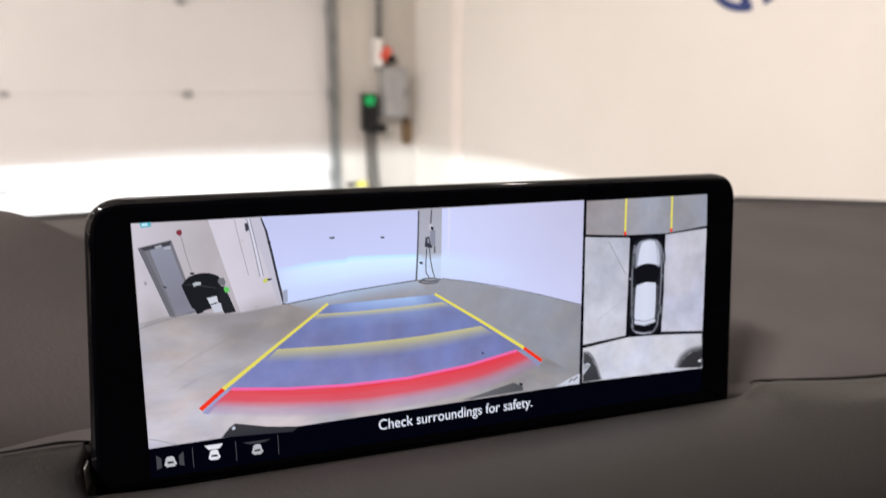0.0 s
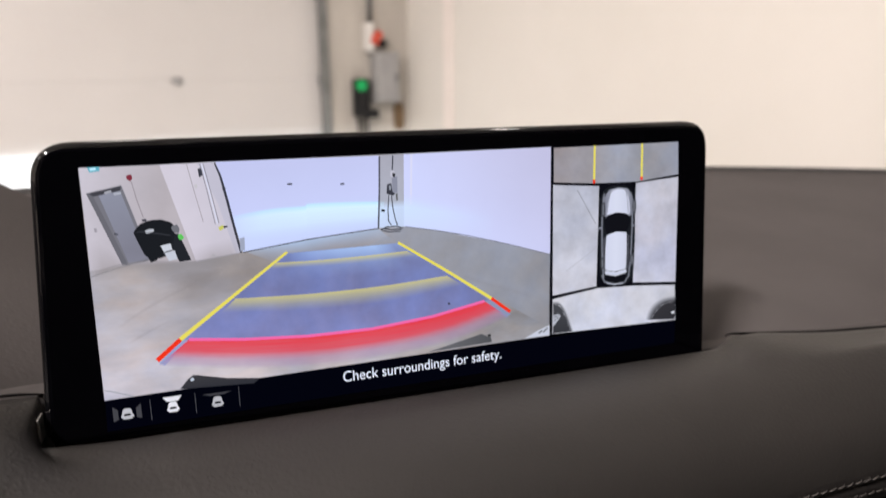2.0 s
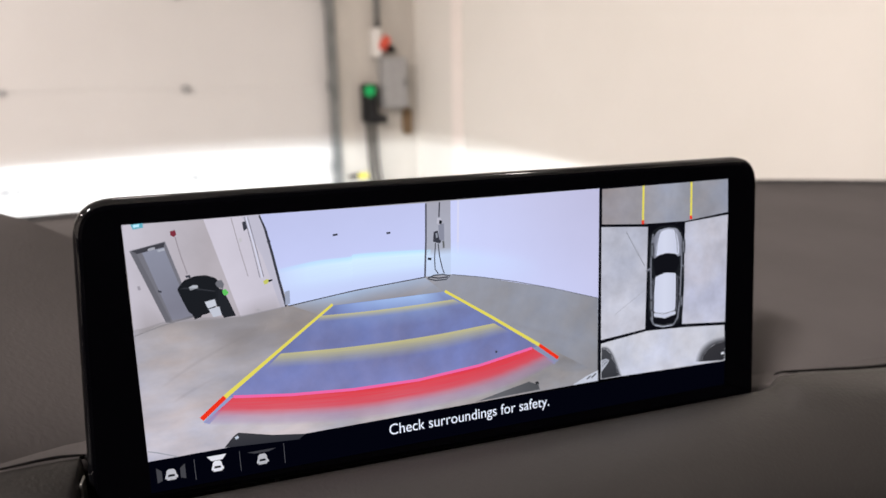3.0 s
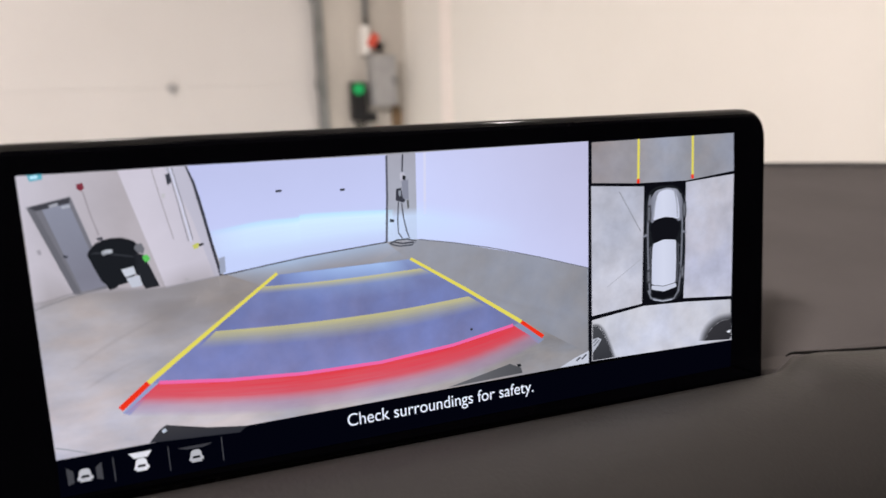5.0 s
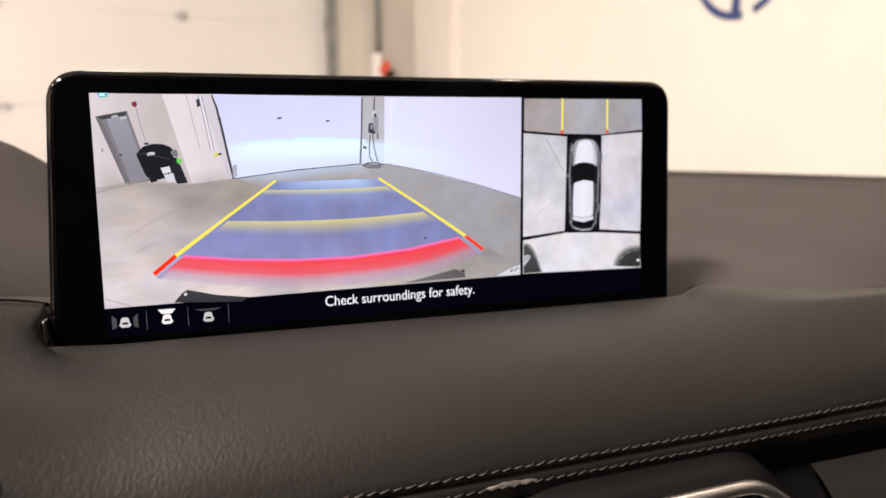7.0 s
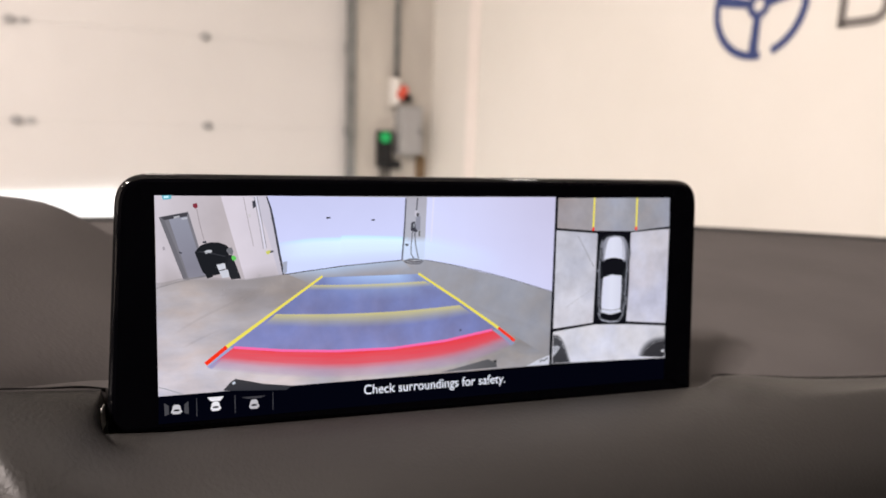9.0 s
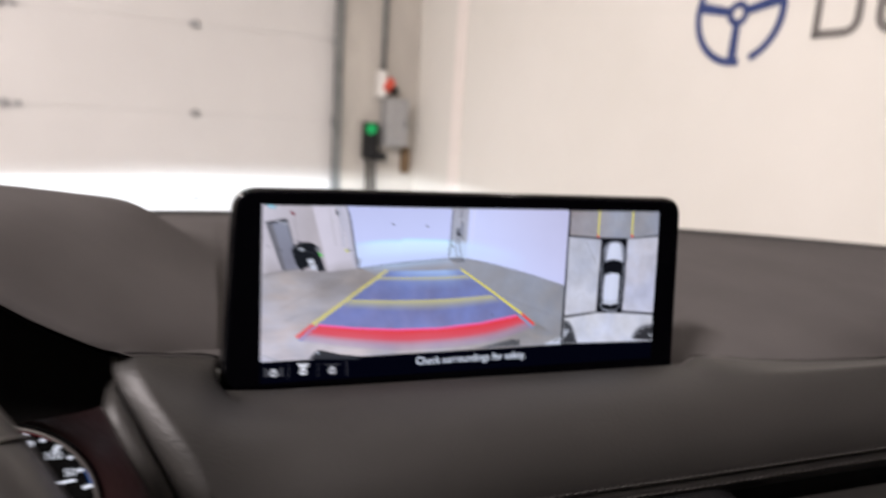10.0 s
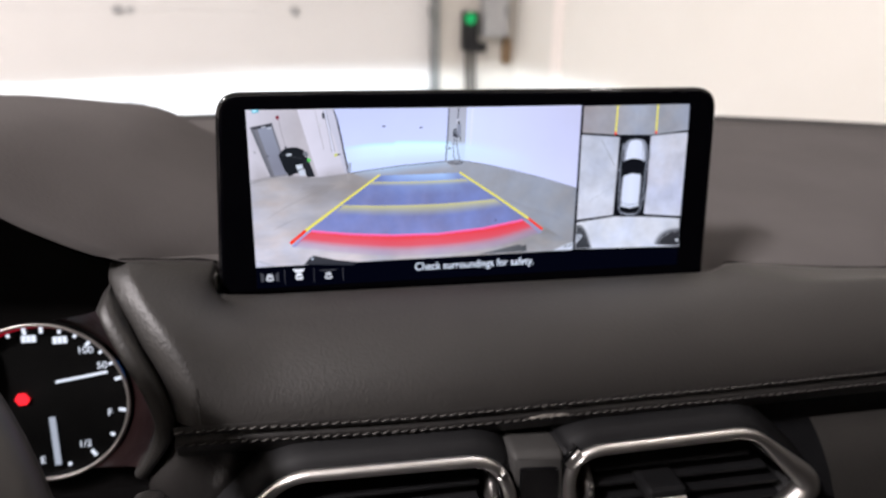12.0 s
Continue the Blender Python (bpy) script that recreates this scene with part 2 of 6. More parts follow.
SATIN_CHROME = surface("satin_chrome", (0.66, 0.645, 0.62), (0.74, 0.725, 0.70), 0.36, 1.0, scale=60, rough_var=0.06)
SMOKED_METAL = surface("smoked_metal", (0.075, 0.072, 0.07), (0.115, 0.11, 0.105), 0.3, 0.7, scale=60)
HEADLINER = surface("grey_headliner", (0.42, 0.40, 0.38), (0.48, 0.46, 0.44), 0.9, scale=30)
RING_METAL = surface("dial_ring_metal", (0.30, 0.285, 0.27), (0.38, 0.36, 0.34), 0.42, 0.8, scale=60)
DIAL_BLACK = surface("dial_black", (0.002, 0.002, 0.002), (0.003, 0.003, 0.003), 0.4, scale=40, spec=0.15)
TICK_WHITE = glow("dial_white", (0.85, 0.87, 0.95), 1.0)
WARN_RED = glow("warning_red", (1.0, 0.02, 0.03), 1.6)
HAZARD_RED = glow("hazard_red", (0.75, 0.012, 0.03), 0.9)
GREEN_LED = glow("green_indicator", (0.03, 0.42, 0.12), 0.9)
TUBE_GLOW = glow("lamp_diffuser", (1.0, 0.9, 0.78), 2.2)


# ---- mesh helpers ----
def smooth(bm):
    for face in bm.faces:
        face.smooth = True
    return bm


def linked(name, bm, material, parent=None, label=""):
    me = bpy.data.meshes.new(name)
    bmesh.ops.recalc_face_normals(bm, faces=bm.faces)
    bm.to_mesh(me)
    bm.free()
    me.materials.append(material)
    ob = new(name, me)
    if parent:
        ob.parent = parent
    if label:
        ob["label"] = label
    return ob


part = linked


def thing(name, m, label, category, group="", kind=""):
    ob = new(name)
    ob.empty_display_size = 0.05
    ob.matrix_world = m
    return tagged(ob, label, category, group, kind)


def box(x0, y0, z0, x1, y1, z1, bevel=0.0, segments=2, bm=None):
    bm = bm or bmesh.new()
    made = bmesh.ops.create_cube(bm, size=1)["verts"]
    for v in made:
        v.co = (x0 + (v.co.x + 0.5) * (x1 - x0), y0 + (v.co.y + 0.5) * (y1 - y0), z0 + (v.co.z + 0.5) * (z1 - z0))
    if bevel:
        edges = list({e for v in made for e in v.link_edges})
        bmesh.ops.bevel(bm, geom=edges, offset=bevel, segments=segments, affect="EDGES", profile=0.5)
    return bm


def grid(rows, close=False):
    """A sheet through rows of points; close joins each row's end to its start."""
    bm = bmesh.new()
    vs = [[bm.verts.new(p) for p in row] for row in rows]
    for a, b in zip(vs, vs[1:]):
        n = len(a)
        for i in range(n if close else n - 1):
            j = (i + 1) % n
            bm.faces.new((a[i], a[j], b[j], b[i]))
    return bm


def capped(bm):
    edges = [e for e in bm.edges if e.is_boundary]
    bmesh.ops.holes_fill(bm, edges=edges)
    return bm


def tube(points, radius, sides=10, closed=False, flat=1.0, cap=True):
    """A round bar along points; flat squeezes it across its second direction."""
    pts = [Vector(p) for p in points]
    rows = []
    side = None
    for i, p in enumerate(pts):
        a = pts[i - 1] if i or closed else p
        b = pts[(i + 1) % len(pts)] if i + 1 < len(pts) or closed else p
        d = (b - a).normalized()
        if side is None:
            side = d.orthogonal().normalized()
        side = (side - d * side.dot(d)).normalized()
        up = d.cross(side)
        r = radius[i] if isinstance(radius, (list, tuple)) else radius
        rows.append([p + r * (math.cos(k * math.tau / sides) * side + flat * math.sin(k * math.tau / sides) * up) for k in range(sides)])
    if closed:
        rows.append(rows[0])
    bm = grid(rows, True)
    if closed:
        bmesh.ops.remove_doubles(bm, verts=bm.verts, dist=1e-6)
    elif cap:
        capped(bm)
    return smooth(bm)


def rounded(corners, radius, steps=6):
    """An outline (x, z) with rounded corners; radius one for all or one each."""
    out = []
    n = len(corners)
    for i, c in enumerate(corners):
        r = radius[i] if isinstance(radius, (list, tuple)) else radius
        c, a, b = Vector(c), Vector(corners[i - 1]), Vector(corners[(i + 1) % n])
        if r <= 0:
            out.append(c)
            continue
        p, q = c + (a - c).normalized() * r, c + (b - c).normalized() * r
        for k in range(steps + 1):
            w = k / steps
            out.append(p * (1 - w) ** 2 + c * 2 * w * (1 - w) + q * w * w)
    return out


def inset(outline, d):
    """The outline (counter-clockwise) moved inwards by d, corner by corner."""
    out = []
    n = len(outline)
    for i, c in enumerate(outline):
        a, b = outline[i - 1], outline[(i + 1) % n]
        t = (Vector(b) - Vector(a)).normalized()
        out.append(Vector(c) + Vector((-t.y, t.x)) * d)
    return out


def plate(rings, back=True, front=True):
    """A body from outlines at depths: [(outline, y), ...] from back to front, closed at both ends."""
    bm = grid([[(p[0], y, p[1]) for p in o] for o, y in rings], True)
    bm.verts.ensure_lookup_table()
    n = len(rings[0][0])
    if back:
        bm.faces.new(bm.verts[:n])
    if front:
        bm.faces.new(bm.verts[-n:])
    return bm


def disc(cx, cz, r, y, n=40, r0=0.0, a0=0.0, a1=math.tau):
    bm = bmesh.new()
    full = a1 - a0 >= math.tau - 1e-6
    ang = [a0 + (a1 - a0) * k / n for k in range(n if full else n + 1)]
    out = [bm.verts.new((cx + r * math.cos(a), y, cz + r * math.sin(a))) for a in ang]
    if r0 <= 0:
        bm.faces.new(out)
        return bm
    inn = [bm.verts.new((cx + r0 * math.cos(a), y, cz + r0 * math.sin(a))) for a in ang]
    m = len(ang)
    for i in range(m if full else m - 1):
        j = (i + 1) % m
        bm.faces.new((out[i], out[j], inn[j], inn[i]))
    return bm


def lettering(text, size, name, material, parent, m, label="", align="LEFT"):
    cu = bpy.data.curves.new(name, "FONT")
    cu.body, cu.size, cu.align_x = text, size, align
    tmp = bpy.data.objects.new("tmp", cu)
    scene.collection.objects.link(tmp)
    me = bpy.data.meshes.new_from_object(tmp.evaluated_get(bpy.context.evaluated_depsgraph_get()))
    bpy.data.objects.remove(tmp)
    me.materials.clear()
    me.materials.append(material)
    ob = new(name, me)
    ob.parent = parent
    ob.matrix_local = m
    if label:
        ob["label"] = label
    return ob


def knots(x, table):
    """Smooth run through a short table of (x, value)."""
    if x <= table[0][0]:
        return table[0][1]
    for (a, p), (b, q) in zip(table, table[1:]):
        if x <= b:
            w = (x - a) / (b - a)
            w = w * w * (3 - 2 * w)
            return p + (q - p) * w
    return table[-1][1]


def curve(x, table):
    """A smooth line through a short table of (x, value), with even slopes."""
    xs, ys = [p[0] for p in table], [p[1] for p in table]
    if x <= xs[0] or x >= xs[-1]:
        return ys[0] if x <= xs[0] else ys[-1]
    i = max(k for k in range(len(xs) - 1) if xs[k] <= x)
    def slope(k):
        a, c = max(k - 1, 0), min(k + 1, len(xs) - 1)
        return (ys[c] - ys[a]) / (xs[c] - xs[a])
    h = xs[i + 1] - xs[i]
    t = (x - xs[i]) / h
    return (2 * t ** 3 - 3 * t * t + 1) * ys[i] + (t ** 3 - 2 * t * t + t) * h * slope(i) + (3 * t * t - 2 * t ** 3) * ys[i + 1] + (t ** 3 - t * t) * h * slope(i + 1)


# ---- garage ----
def garage_sheet(name, corners, thickness, material, label, category):
    """A wall, floor or ceiling: box between two corners of the garage."""
    (x0, y0, z0), (x1, y1, z1) = corners
    ob = linked(name, box(x0, y0, z0, x1, y1, z1), material)
    ob.matrix_world = G
    return tagged(ob, label, category, kind="structure")


DOOR_L, DOOR_R, DOOR_TOP = -2.86, 0.908, 3.5
garage_sheet("floor", ((LEFT - 0.2, BACK - 0.2, -0.15), (CORNER + 0.2, 0.2, 0)), 0, CONCRETE_FLOOR, "grey polished concrete garage floor", "floor")
garage_sheet("ceiling", ((LEFT - 0.2, BACK - 0.2, CEIL), (CORNER + 0.2, 0.2, CEIL + 0.15)), 0, CEILING_PAINT, "plain white garage ceiling", "ceiling")
garage_sheet("wall_east", ((CORNER, BACK, 0), (CORNER + 0.2, 0.2, CEIL)), 0, WHITE_WALL, "smooth white painted garage wall", "wall")
garage_sheet("wall_west", ((LEFT - 0.2, BACK, 0), (LEFT, 0.2, CEIL)), 0, CONCRETE_WALL, "bare concrete garage wall", "wall")
garage_sheet("wall_south", ((LEFT - 0.2, BACK - 0.2, 0), (CORNER + 0.2, BACK, CEIL)), 0, WHITE_WALL, "white painted garage back wall", "wall")
garage_sheet("wall_north", ((DOOR_R, 0, 0), (CORNER, 0.2, CEIL)), 0, CONCRETE_WALL, "narrow bare concrete wall beside the door", "wall")
garage_sheet("wall_north_left", ((LEFT, 0, 0), (DOOR_L, 0.2, CEIL)), 0, CONCRETE_WALL, "bare concrete wall beside the garage door", "wall")
garage_sheet("wall_north_lintel", ((DOOR_L, 0, DOOR_TOP), (DOOR_R, 0.2, CEIL)), 0, CONCRETE_WALL, "concrete lintel over the garage door", "wall")
ob = linked("trim", box(CORNER - 0.012, -0.62, 0, CORNER - 0.001, -0.5, CEIL, 0.003), TRIM_PAINT)
ob.matrix_world = G
tagged(ob, "pale vertical cover strip on the white wall", "trim", kind="structure")

# sectional overhead door
door = thing("door_1", G, "closed white sectional overhead garage door", "garage door", kind="structure")
SECTION, JOINT = 0.522, 1.205
for k in range(-2, 5):
    z0 = JOINT + k * SECTION
    z0, z1 = max(z0, 0.02), min(z0 + SECTION, DOOR_TOP + 0.02)
    if z1 - z0 > 0.1:
        part("panel", box(DOOR_L - 0.03, 0.02, z0 + 0.0003, DOOR_R + 0.03, 0.065, z1 - 0.0003, 0.0025), DOOR_PAINT, door)
    for hx in (-2.0, -0.987, 0.0):
        if -2 < k < 4:
            j = JOINT + k * SECTION
            bm = box(hx - 0.03, 0.006, j - 0.015, hx + 0.03, 0.02, j + 0.015, 0.003)
            box(hx - 0.012, -0.004, j - 0.024, hx + 0.012, 0.012, j + 0.024, 0.003, bm=bm)
            if hx == -0.987:
                box(hx + 0.045, 0.006, j - 0.015, hx + 0.085, 0.02, j + 0.015, 0.003, bm=bm)
            part("hinge", bm, GREY_BOX, door, "small grey steel hinge")
for rx, s in ((DOOR_L, 1), (DOOR_R, -1)):
    bm = box(rx - 0.03, -0.028, 0.0, rx + 0.03, -0.004, DOOR_TOP - 0.1, 0.003)
    box(rx - 0.032, -0.05, 0.0, rx - 0.022 , -0.026, DOOR_TOP - 0.1, 0.002, bm=bm)
    part("track", bm, GALVANISED, door, "dark grey steel door track")
    for k in range(-1, 4):
        j = JOINT + k * SECTION
        part("roller_bracket", box(rx + s * 0.02 - 0.03, -0.06, j - 0.04, rx + s * 0.02 + 0.03, -0.03, j + 0.035, 0.004), GALVANISED, door)
part("bottom_seal", box(DOOR_L, 0.0, 0.0, DOOR_R, 0.06, 0.022, 0.006), RUBBER, door, "black rubber bottom seal")

# switch gear on the concrete strip
gear = thing("switch_box", G @ pose(1.315, 0, Z0), "grey metal electrical switch box on a concrete wall", "switch box")
part("body", box(-0.085, -0.11, -0.11, 0.085, 0, 0.22, 0.006), GREY_BOX, gear)
part("cover", box(-0.078, -0.122, -0.1, 0.078, -0.108, 0.21, 0.004), GREY_BOX, gear)
part("latch", box(0.05, -0.135, 0.03, 0.07, -0.118, 0.08, 0.004), GALVANISED, gear)
part("conduit", tube([(-0.085, -0.03, 0.36), (-0.085, -0.03, 2.9)], 0.017), GALVANISED, gear, "grey steel conduit")
lever = part("isolator", box(-0.13, -0.09, 0.22, -0.085, 0, 0.40, 0.008), WHITE_PLASTIC, gear, "white plastic isolator")
part("lever", box(-0.028, -0.02, -0.06, 0.028, 0.012, 0.03, 0.008), RED_PLASTIC, lever, "red lever").matrix_local = pose(-0.06, -0.09, 0.32, 0, 32, 0)
part("knob", tube([(0, 0, 0), (0, -0.04, 0)], 0.028, 14), MATT_BLACK, gear).location = (-0.02, -0.05, 0.27)

ctrl = thing("door_control", G @ pose(1.145, 0, Z0), "black wall control with a lit green light", "wall control")
part("body", box(-0.05, -0.08, -0.20, 0.05, 0, 0.05, 0.012), MATT_BLACK, ctrl)
part("green_light", tube([(-0.015, -0.078, 0.005), (-0.015, -0.10, 0.005)], 0.036, 16), GREEN_LED, ctrl, "lit green light")
part("socket", box(0.02, -0.09, -0.21, 0.11, 0, -0.15, 0.01), MATT_BLACK, ctrl)
for k in range(3):
    off = 0.03 * k
    run = [(-0.03 + off, -0.05, -0.19), (-0.02 + off, -0.06, -0.5), (0.01 + off * 1.4, -0.07, -0.85), (0.02 + off * 2, -0.1, -1.14 + 0.012 * k)]
    part("cable", tube([Vector(p) for p in run], 0.009, 8), RUBBER, ctrl, "black hanging cable")
coil = [(0.02 + 0.16 * math.cos(a), -0.16 + 0.09 * math.sin(a), -Z0 + 0.02 + 0.008 * a / 3) for a in [k * math.tau / 20 for k in range(52)]]
ob = linked("coiled_hose", tube(coil, 0.012, 8), RUBBER)
ob.matrix_world = G @ pose(1.115, 0, Z0)
tagged(ob, "black rubber hose coiled on the concrete floor", "hose")
pad = [(-0.03, -0.09), (0.03, -0.09), (0.034, 0.05), (0.02, 0.09), (-0.02, 0.09), (-0.034, 0.05)]
pad = rounded(pad, 0.018)
ob = linked("hanging_brush", plate([(pad, 0.0), (inset(pad, -0.004), -0.012), (pad, -0.03)]), BROWN_WOOD)
ob.matrix_world = G @ pose(1.435, 0, Z0 - 0.205)
tagged(ob, "brown oval brush hanging on the concrete wall", "brush")
valve = thing("valve", G @ pose(1.06, 0, Z0 - 0.553), "small yellow valve handle low on the concrete wall", "valve")
part("handle", box(-0.02, -0.06, -0.018, 0.05, -0.035, 0.018, 0.006), YELLOW_PLASTIC, valve, "yellow handle")
part("stem", tube([(-0.03, -0.05, 0), (-0.09, -0.05, 0)], 0.014), MATT_BLACK, valve)
part("base", box(-0.015, -0.04, -0.02, 0.015, 0, 0.02, 0.004), GALVANISED, valve)

# blue wheel sign and grey shapes on the white wall
W = G @ Matrix.Translation((CORNER - 0.003, 0, Z0)) @ Matrix.Rotation(radians(-90), 4, "Z")
sign = thing("wall_sign", W, "dark blue wheel-shaped sign on the white wall", "sign")
bm = disc(2.60, 0.572, 0.203, 0, 56, 0.174, radians(-68), radians(278))
part("ring", bm, DARK_BLUE, sign)
part("hub", disc(2.60, 0.565, 0.048, -0.001, 30, 0.022), DARK_BLUE, sign)
for a in (-92, 12, 168):
    c, s = math.cos(radians(a)), math.sin(radians(a))
    bm = bmesh.new()
    bm.faces.new([bm.verts.new((2.60 + c * r - s * o, -0.0005, 0.565 + s * r + c * o)) for r, o in ((0.04, -0.016), (0.18, -0.02), (0.18, 0.02), (0.04, 0.016))])
    part("spoke", bm, DARK_BLUE, sign)
mark = thing("wall_mark", W, "grey outlined rounded shapes on the white wall", "sign")
for x0, w, hgt, rr in ((2.91, 0.17, 0.30, 0.07), (3.12, 0.16, 0.2, 0.07)):
    o = rounded([(x0, 0.45), (x0 + w, 0.45), (x0 + w, 0.45 + hgt), (x0, 0.45 + hgt)], [0.005 if w > 0.165 else rr, rr, rr, 0.005 if w > 0.165 else rr], 8)
    i = inset(o, 0.028)
    part("outline", grid([[(p[0], 0, p[1]) for p in o], [(p[0], 0, p[1]) for p in i]], True), GREY_VINYL, mark)
part("crossbar", box(3.14, -0.0006, 0.535, 3.26, 0.0, 0.56), GREY_VINYL, mark)

# ceiling tube lamps, added out of view
first = None
for lx, ly, watts, long in LAMPS:
    if first is None:
        first = thing("unseen_ceiling_light", G @ pose(lx, ly, CEIL), "long white ceiling tube lamp, lit, added out of view", "ceiling light", "ceiling lights")
        part("housing", box(-0.15, -0.75, -0.07, 0.15, 0.75, 0, 0.01), WHITE_PLASTIC, first)
        part("diffuser", box(-0.125, -0.7, -0.11, 0.125, 0.7, -0.068, 0.015), TUBE_GLOW, first, "lit diffuser")
    else:
        copy_thing(first, G @ pose(lx, ly, CEIL))

# ---- the car: dashboard ----
CAR = Matrix.Translation((0, 0, Z0))


def lin(x, table):
    """Straight runs through a short table of (x, value)."""
    return float(np.interp(x, [p[0] for p in table], [p[1] for p in table]))


def crest(x):
    """Top edge of the lower pad away from the display's slot: (y, z)."""
    y = curve(x, [(-0.205, -0.0349), (-0.19, -0.0245), (-0.168, -0.0093), (-0.146, 0.006), (-0.125, 0.004), (0.0, -0.013), (0.13, -0.011), (0.16, -0.006), (0.3, -0.005), (0.8, -0.008)])
    z = curve(x, [(-0.205, -0.0170), (-0.19, -0.0214), (-0.178, -0.0248), (-0.166, -0.0289), (-0.153, -0.0331), (-0.146, -0.0357), (-0.13, -0.040), (0.0, -0.047), (0.14, -0.0455), (0.17, -0.0497), (0.19, -0.0526), (0.22, -0.0562), (0.25, -0.0585), (0.29, -0.0606), (0.34, -0.0615), (0.45, -0.0595), (0.8, -0.062)])
    return y, z


def seam_at(x, row=0.0):
    """The stitched edge of the lower pad; row steps down the welt below it."""
    y = -0.0688 + 0.001 * row
    z = knots(x, [(-0.16, -0.0903), (-0.03, -0.0940), (0.09, -0.0934), (0.25, -0.0918), (0.6, -0.0918)]) - 0.0101 * row
    return y, z


def bezier(points, t):
    while len(points) > 1:
        points = [((1 - t) * p[0] + t * q[0], (1 - t) * p[1] + t * q[1]) for p, q in zip(points, points[1:])]
    return points[0]


def pad_point(x, a):
    """The lower pad: a steep end on the left, a shelf that the display stands in, a rolled top on the right."""
    end = seam_at(x)
    yc, zc = crest(x)
    turn = (-0.0290, -0.0550)
    steep = bezier([(yc, zc), (-0.044, zc - 0.004), (-0.0655, -0.058), end], a)
    r = knots(x, [(0.1385, 0.0), (0.1640, 1.0)])
    top = (-0.013 + r * (yc + 0.013), lin(x, [(-0.143, -0.0470), (-0.12, -0.0488), (0.05, -0.0504), (0.14, -0.0512)]) * (1 - r) + zc * r)
    if a < 0.35:
        flat = bezier([top, (-0.0205, top[1] - 0.0006), turn], a / 0.35)
    else:
        flat = bezier([turn, (-0.0435, -0.0612), (-0.064, -0.0755), end], (a - 0.35) / 0.65)
    soft = min(max(a - 0.045, 0.0) / 0.36, 1.0) ** 1.2
    w = knots(x, [(-0.1453 - 0.0165 * soft, 0.0), (-0.1432 + 0.0357 * soft, 1.0)])
    return steep[0] + (flat[0] - steep[0]) * w, steep[1] + (flat[1] - steep[1]) * w


def pad_left(a):
    """Left end of the lower pad, top to bottom."""
    return curve(a, [(0, -0.1905), (0.1, -0.1912), (0.2, -0.1910), (0.28, -0.1890), (0.35, -0.1862), (0.5, -0.1788), (0.6, -0.1740), (0.7, -0.1684), (0.85, -0.1625), (1, -0.1600)])


dash = thing("dashboard", CAR, "dark brown soft-touch car dashboard with stitched seams", "dashboard")
COLS = sorted([-0.1464, -0.1462, -0.1460, -0.1457, -0.1454, -0.1451, -0.1448, -0.1445, -0.1440, -0.1432, -0.1425, -0.141, -0.1395, -0.138, -0.1365, 0.1365, 0.138, 0.1392, 0.1400, 0.1408, 0.1418, 0.1428, 0.1437, 0.1447, 0.1475] + [-0.13 + 0.013 * i for i in range(21)] + [0.155 + 0.0155 * i for i in range(42)])
rows = []
for i in range(-3, 25):
    a = max(i, 0) / 24
    xl = pad_left(a)
    row = []
    flank = lin(a, [(0, 0.009), (0.25, 0.0165), (0.6, 0.0185), (1, 0.0140)])  # bevelled left end
    y0, z0 = pad_point(xl + flank, a)
    back = 0.0 if i >= 0 else (0.005, 0.009, 0.012)[-i - 1]
    sink = 0.0 if i >= 0 else (0.0025, 0.010, 0.03)[-i - 1]
    for u, fall in ((0, 0), (0.12, 0.0001), (0.28, 0.0007), (0.5, 0.0022), (0.75, 0.0046), (0.9, 0.0065), (0.975, 0.0082), (1, 0.0105), (1, 0.032)):
        row.append((xl + flank - flank * u, y0 + fall + back, z0 - sink))
    row = row[::-1]
    for x in [xl + flank + (-0.1468 - xl - flank) * u / 5 for u in range(1, 6)] + COLS:
        y, z = pad_point(x, a)
        row.append((x, y + back, z - sink))
    rows.append(row)
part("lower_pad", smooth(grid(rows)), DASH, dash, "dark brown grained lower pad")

# welt with two stitched rows and a groove between them
SEAM = [(-0.1, 0.0), (0.12, 0.0016), (0.35, 0.0012), (0.45, -0.0012), (0.55, -0.0012), (0.65, 0.0012), (0.9, 0.0016), (1.12, 0.0006), (1.6, -0.0006), (2.2, -0.008), (2.8, -0.02), (3.0, -0.05)]
rows = []
for row, proud in SEAM:
    line = []
    for k in range(60):
        x = -0.1592 + 0.96 * k / 59
        y, z = seam_at(x, row)
        line.append((x, y - proud, z))
    rows.append(line)
part("welt", smooth(grid(rows)), WELT_HIDE, dash, "black leather welt below the pad")
stitch_mesh = None
for row in (0.12, 0.88):
    x = -0.1568
    while x < 0.42:
        y, z = seam_at(x, row)
        y -= 0.0020
        if stitch_mesh is None:
            bm = tube([(-0.0018, 0.0008, -0.0006), (-0.0012, 0.0001, -0.0004), (0.0012, 0.0001, 0.0004), (0.0018, 0.0008, 0.0006)], [0.0002, 0.00038, 0.00038, 0.0002], 6)
            first_stitch = part("stitch", bm, THREAD, dash)
            stitch_mesh = first_stitch.data
            ob = first_stitch
        else:
            ob = new("stitch", stitch_mesh)
            ob.parent = dash
        ob.location = (x, y, z)
        ob.rotation_euler = (0, radians(random.uniform(-4, 8)), 0)
        x += 0.0048

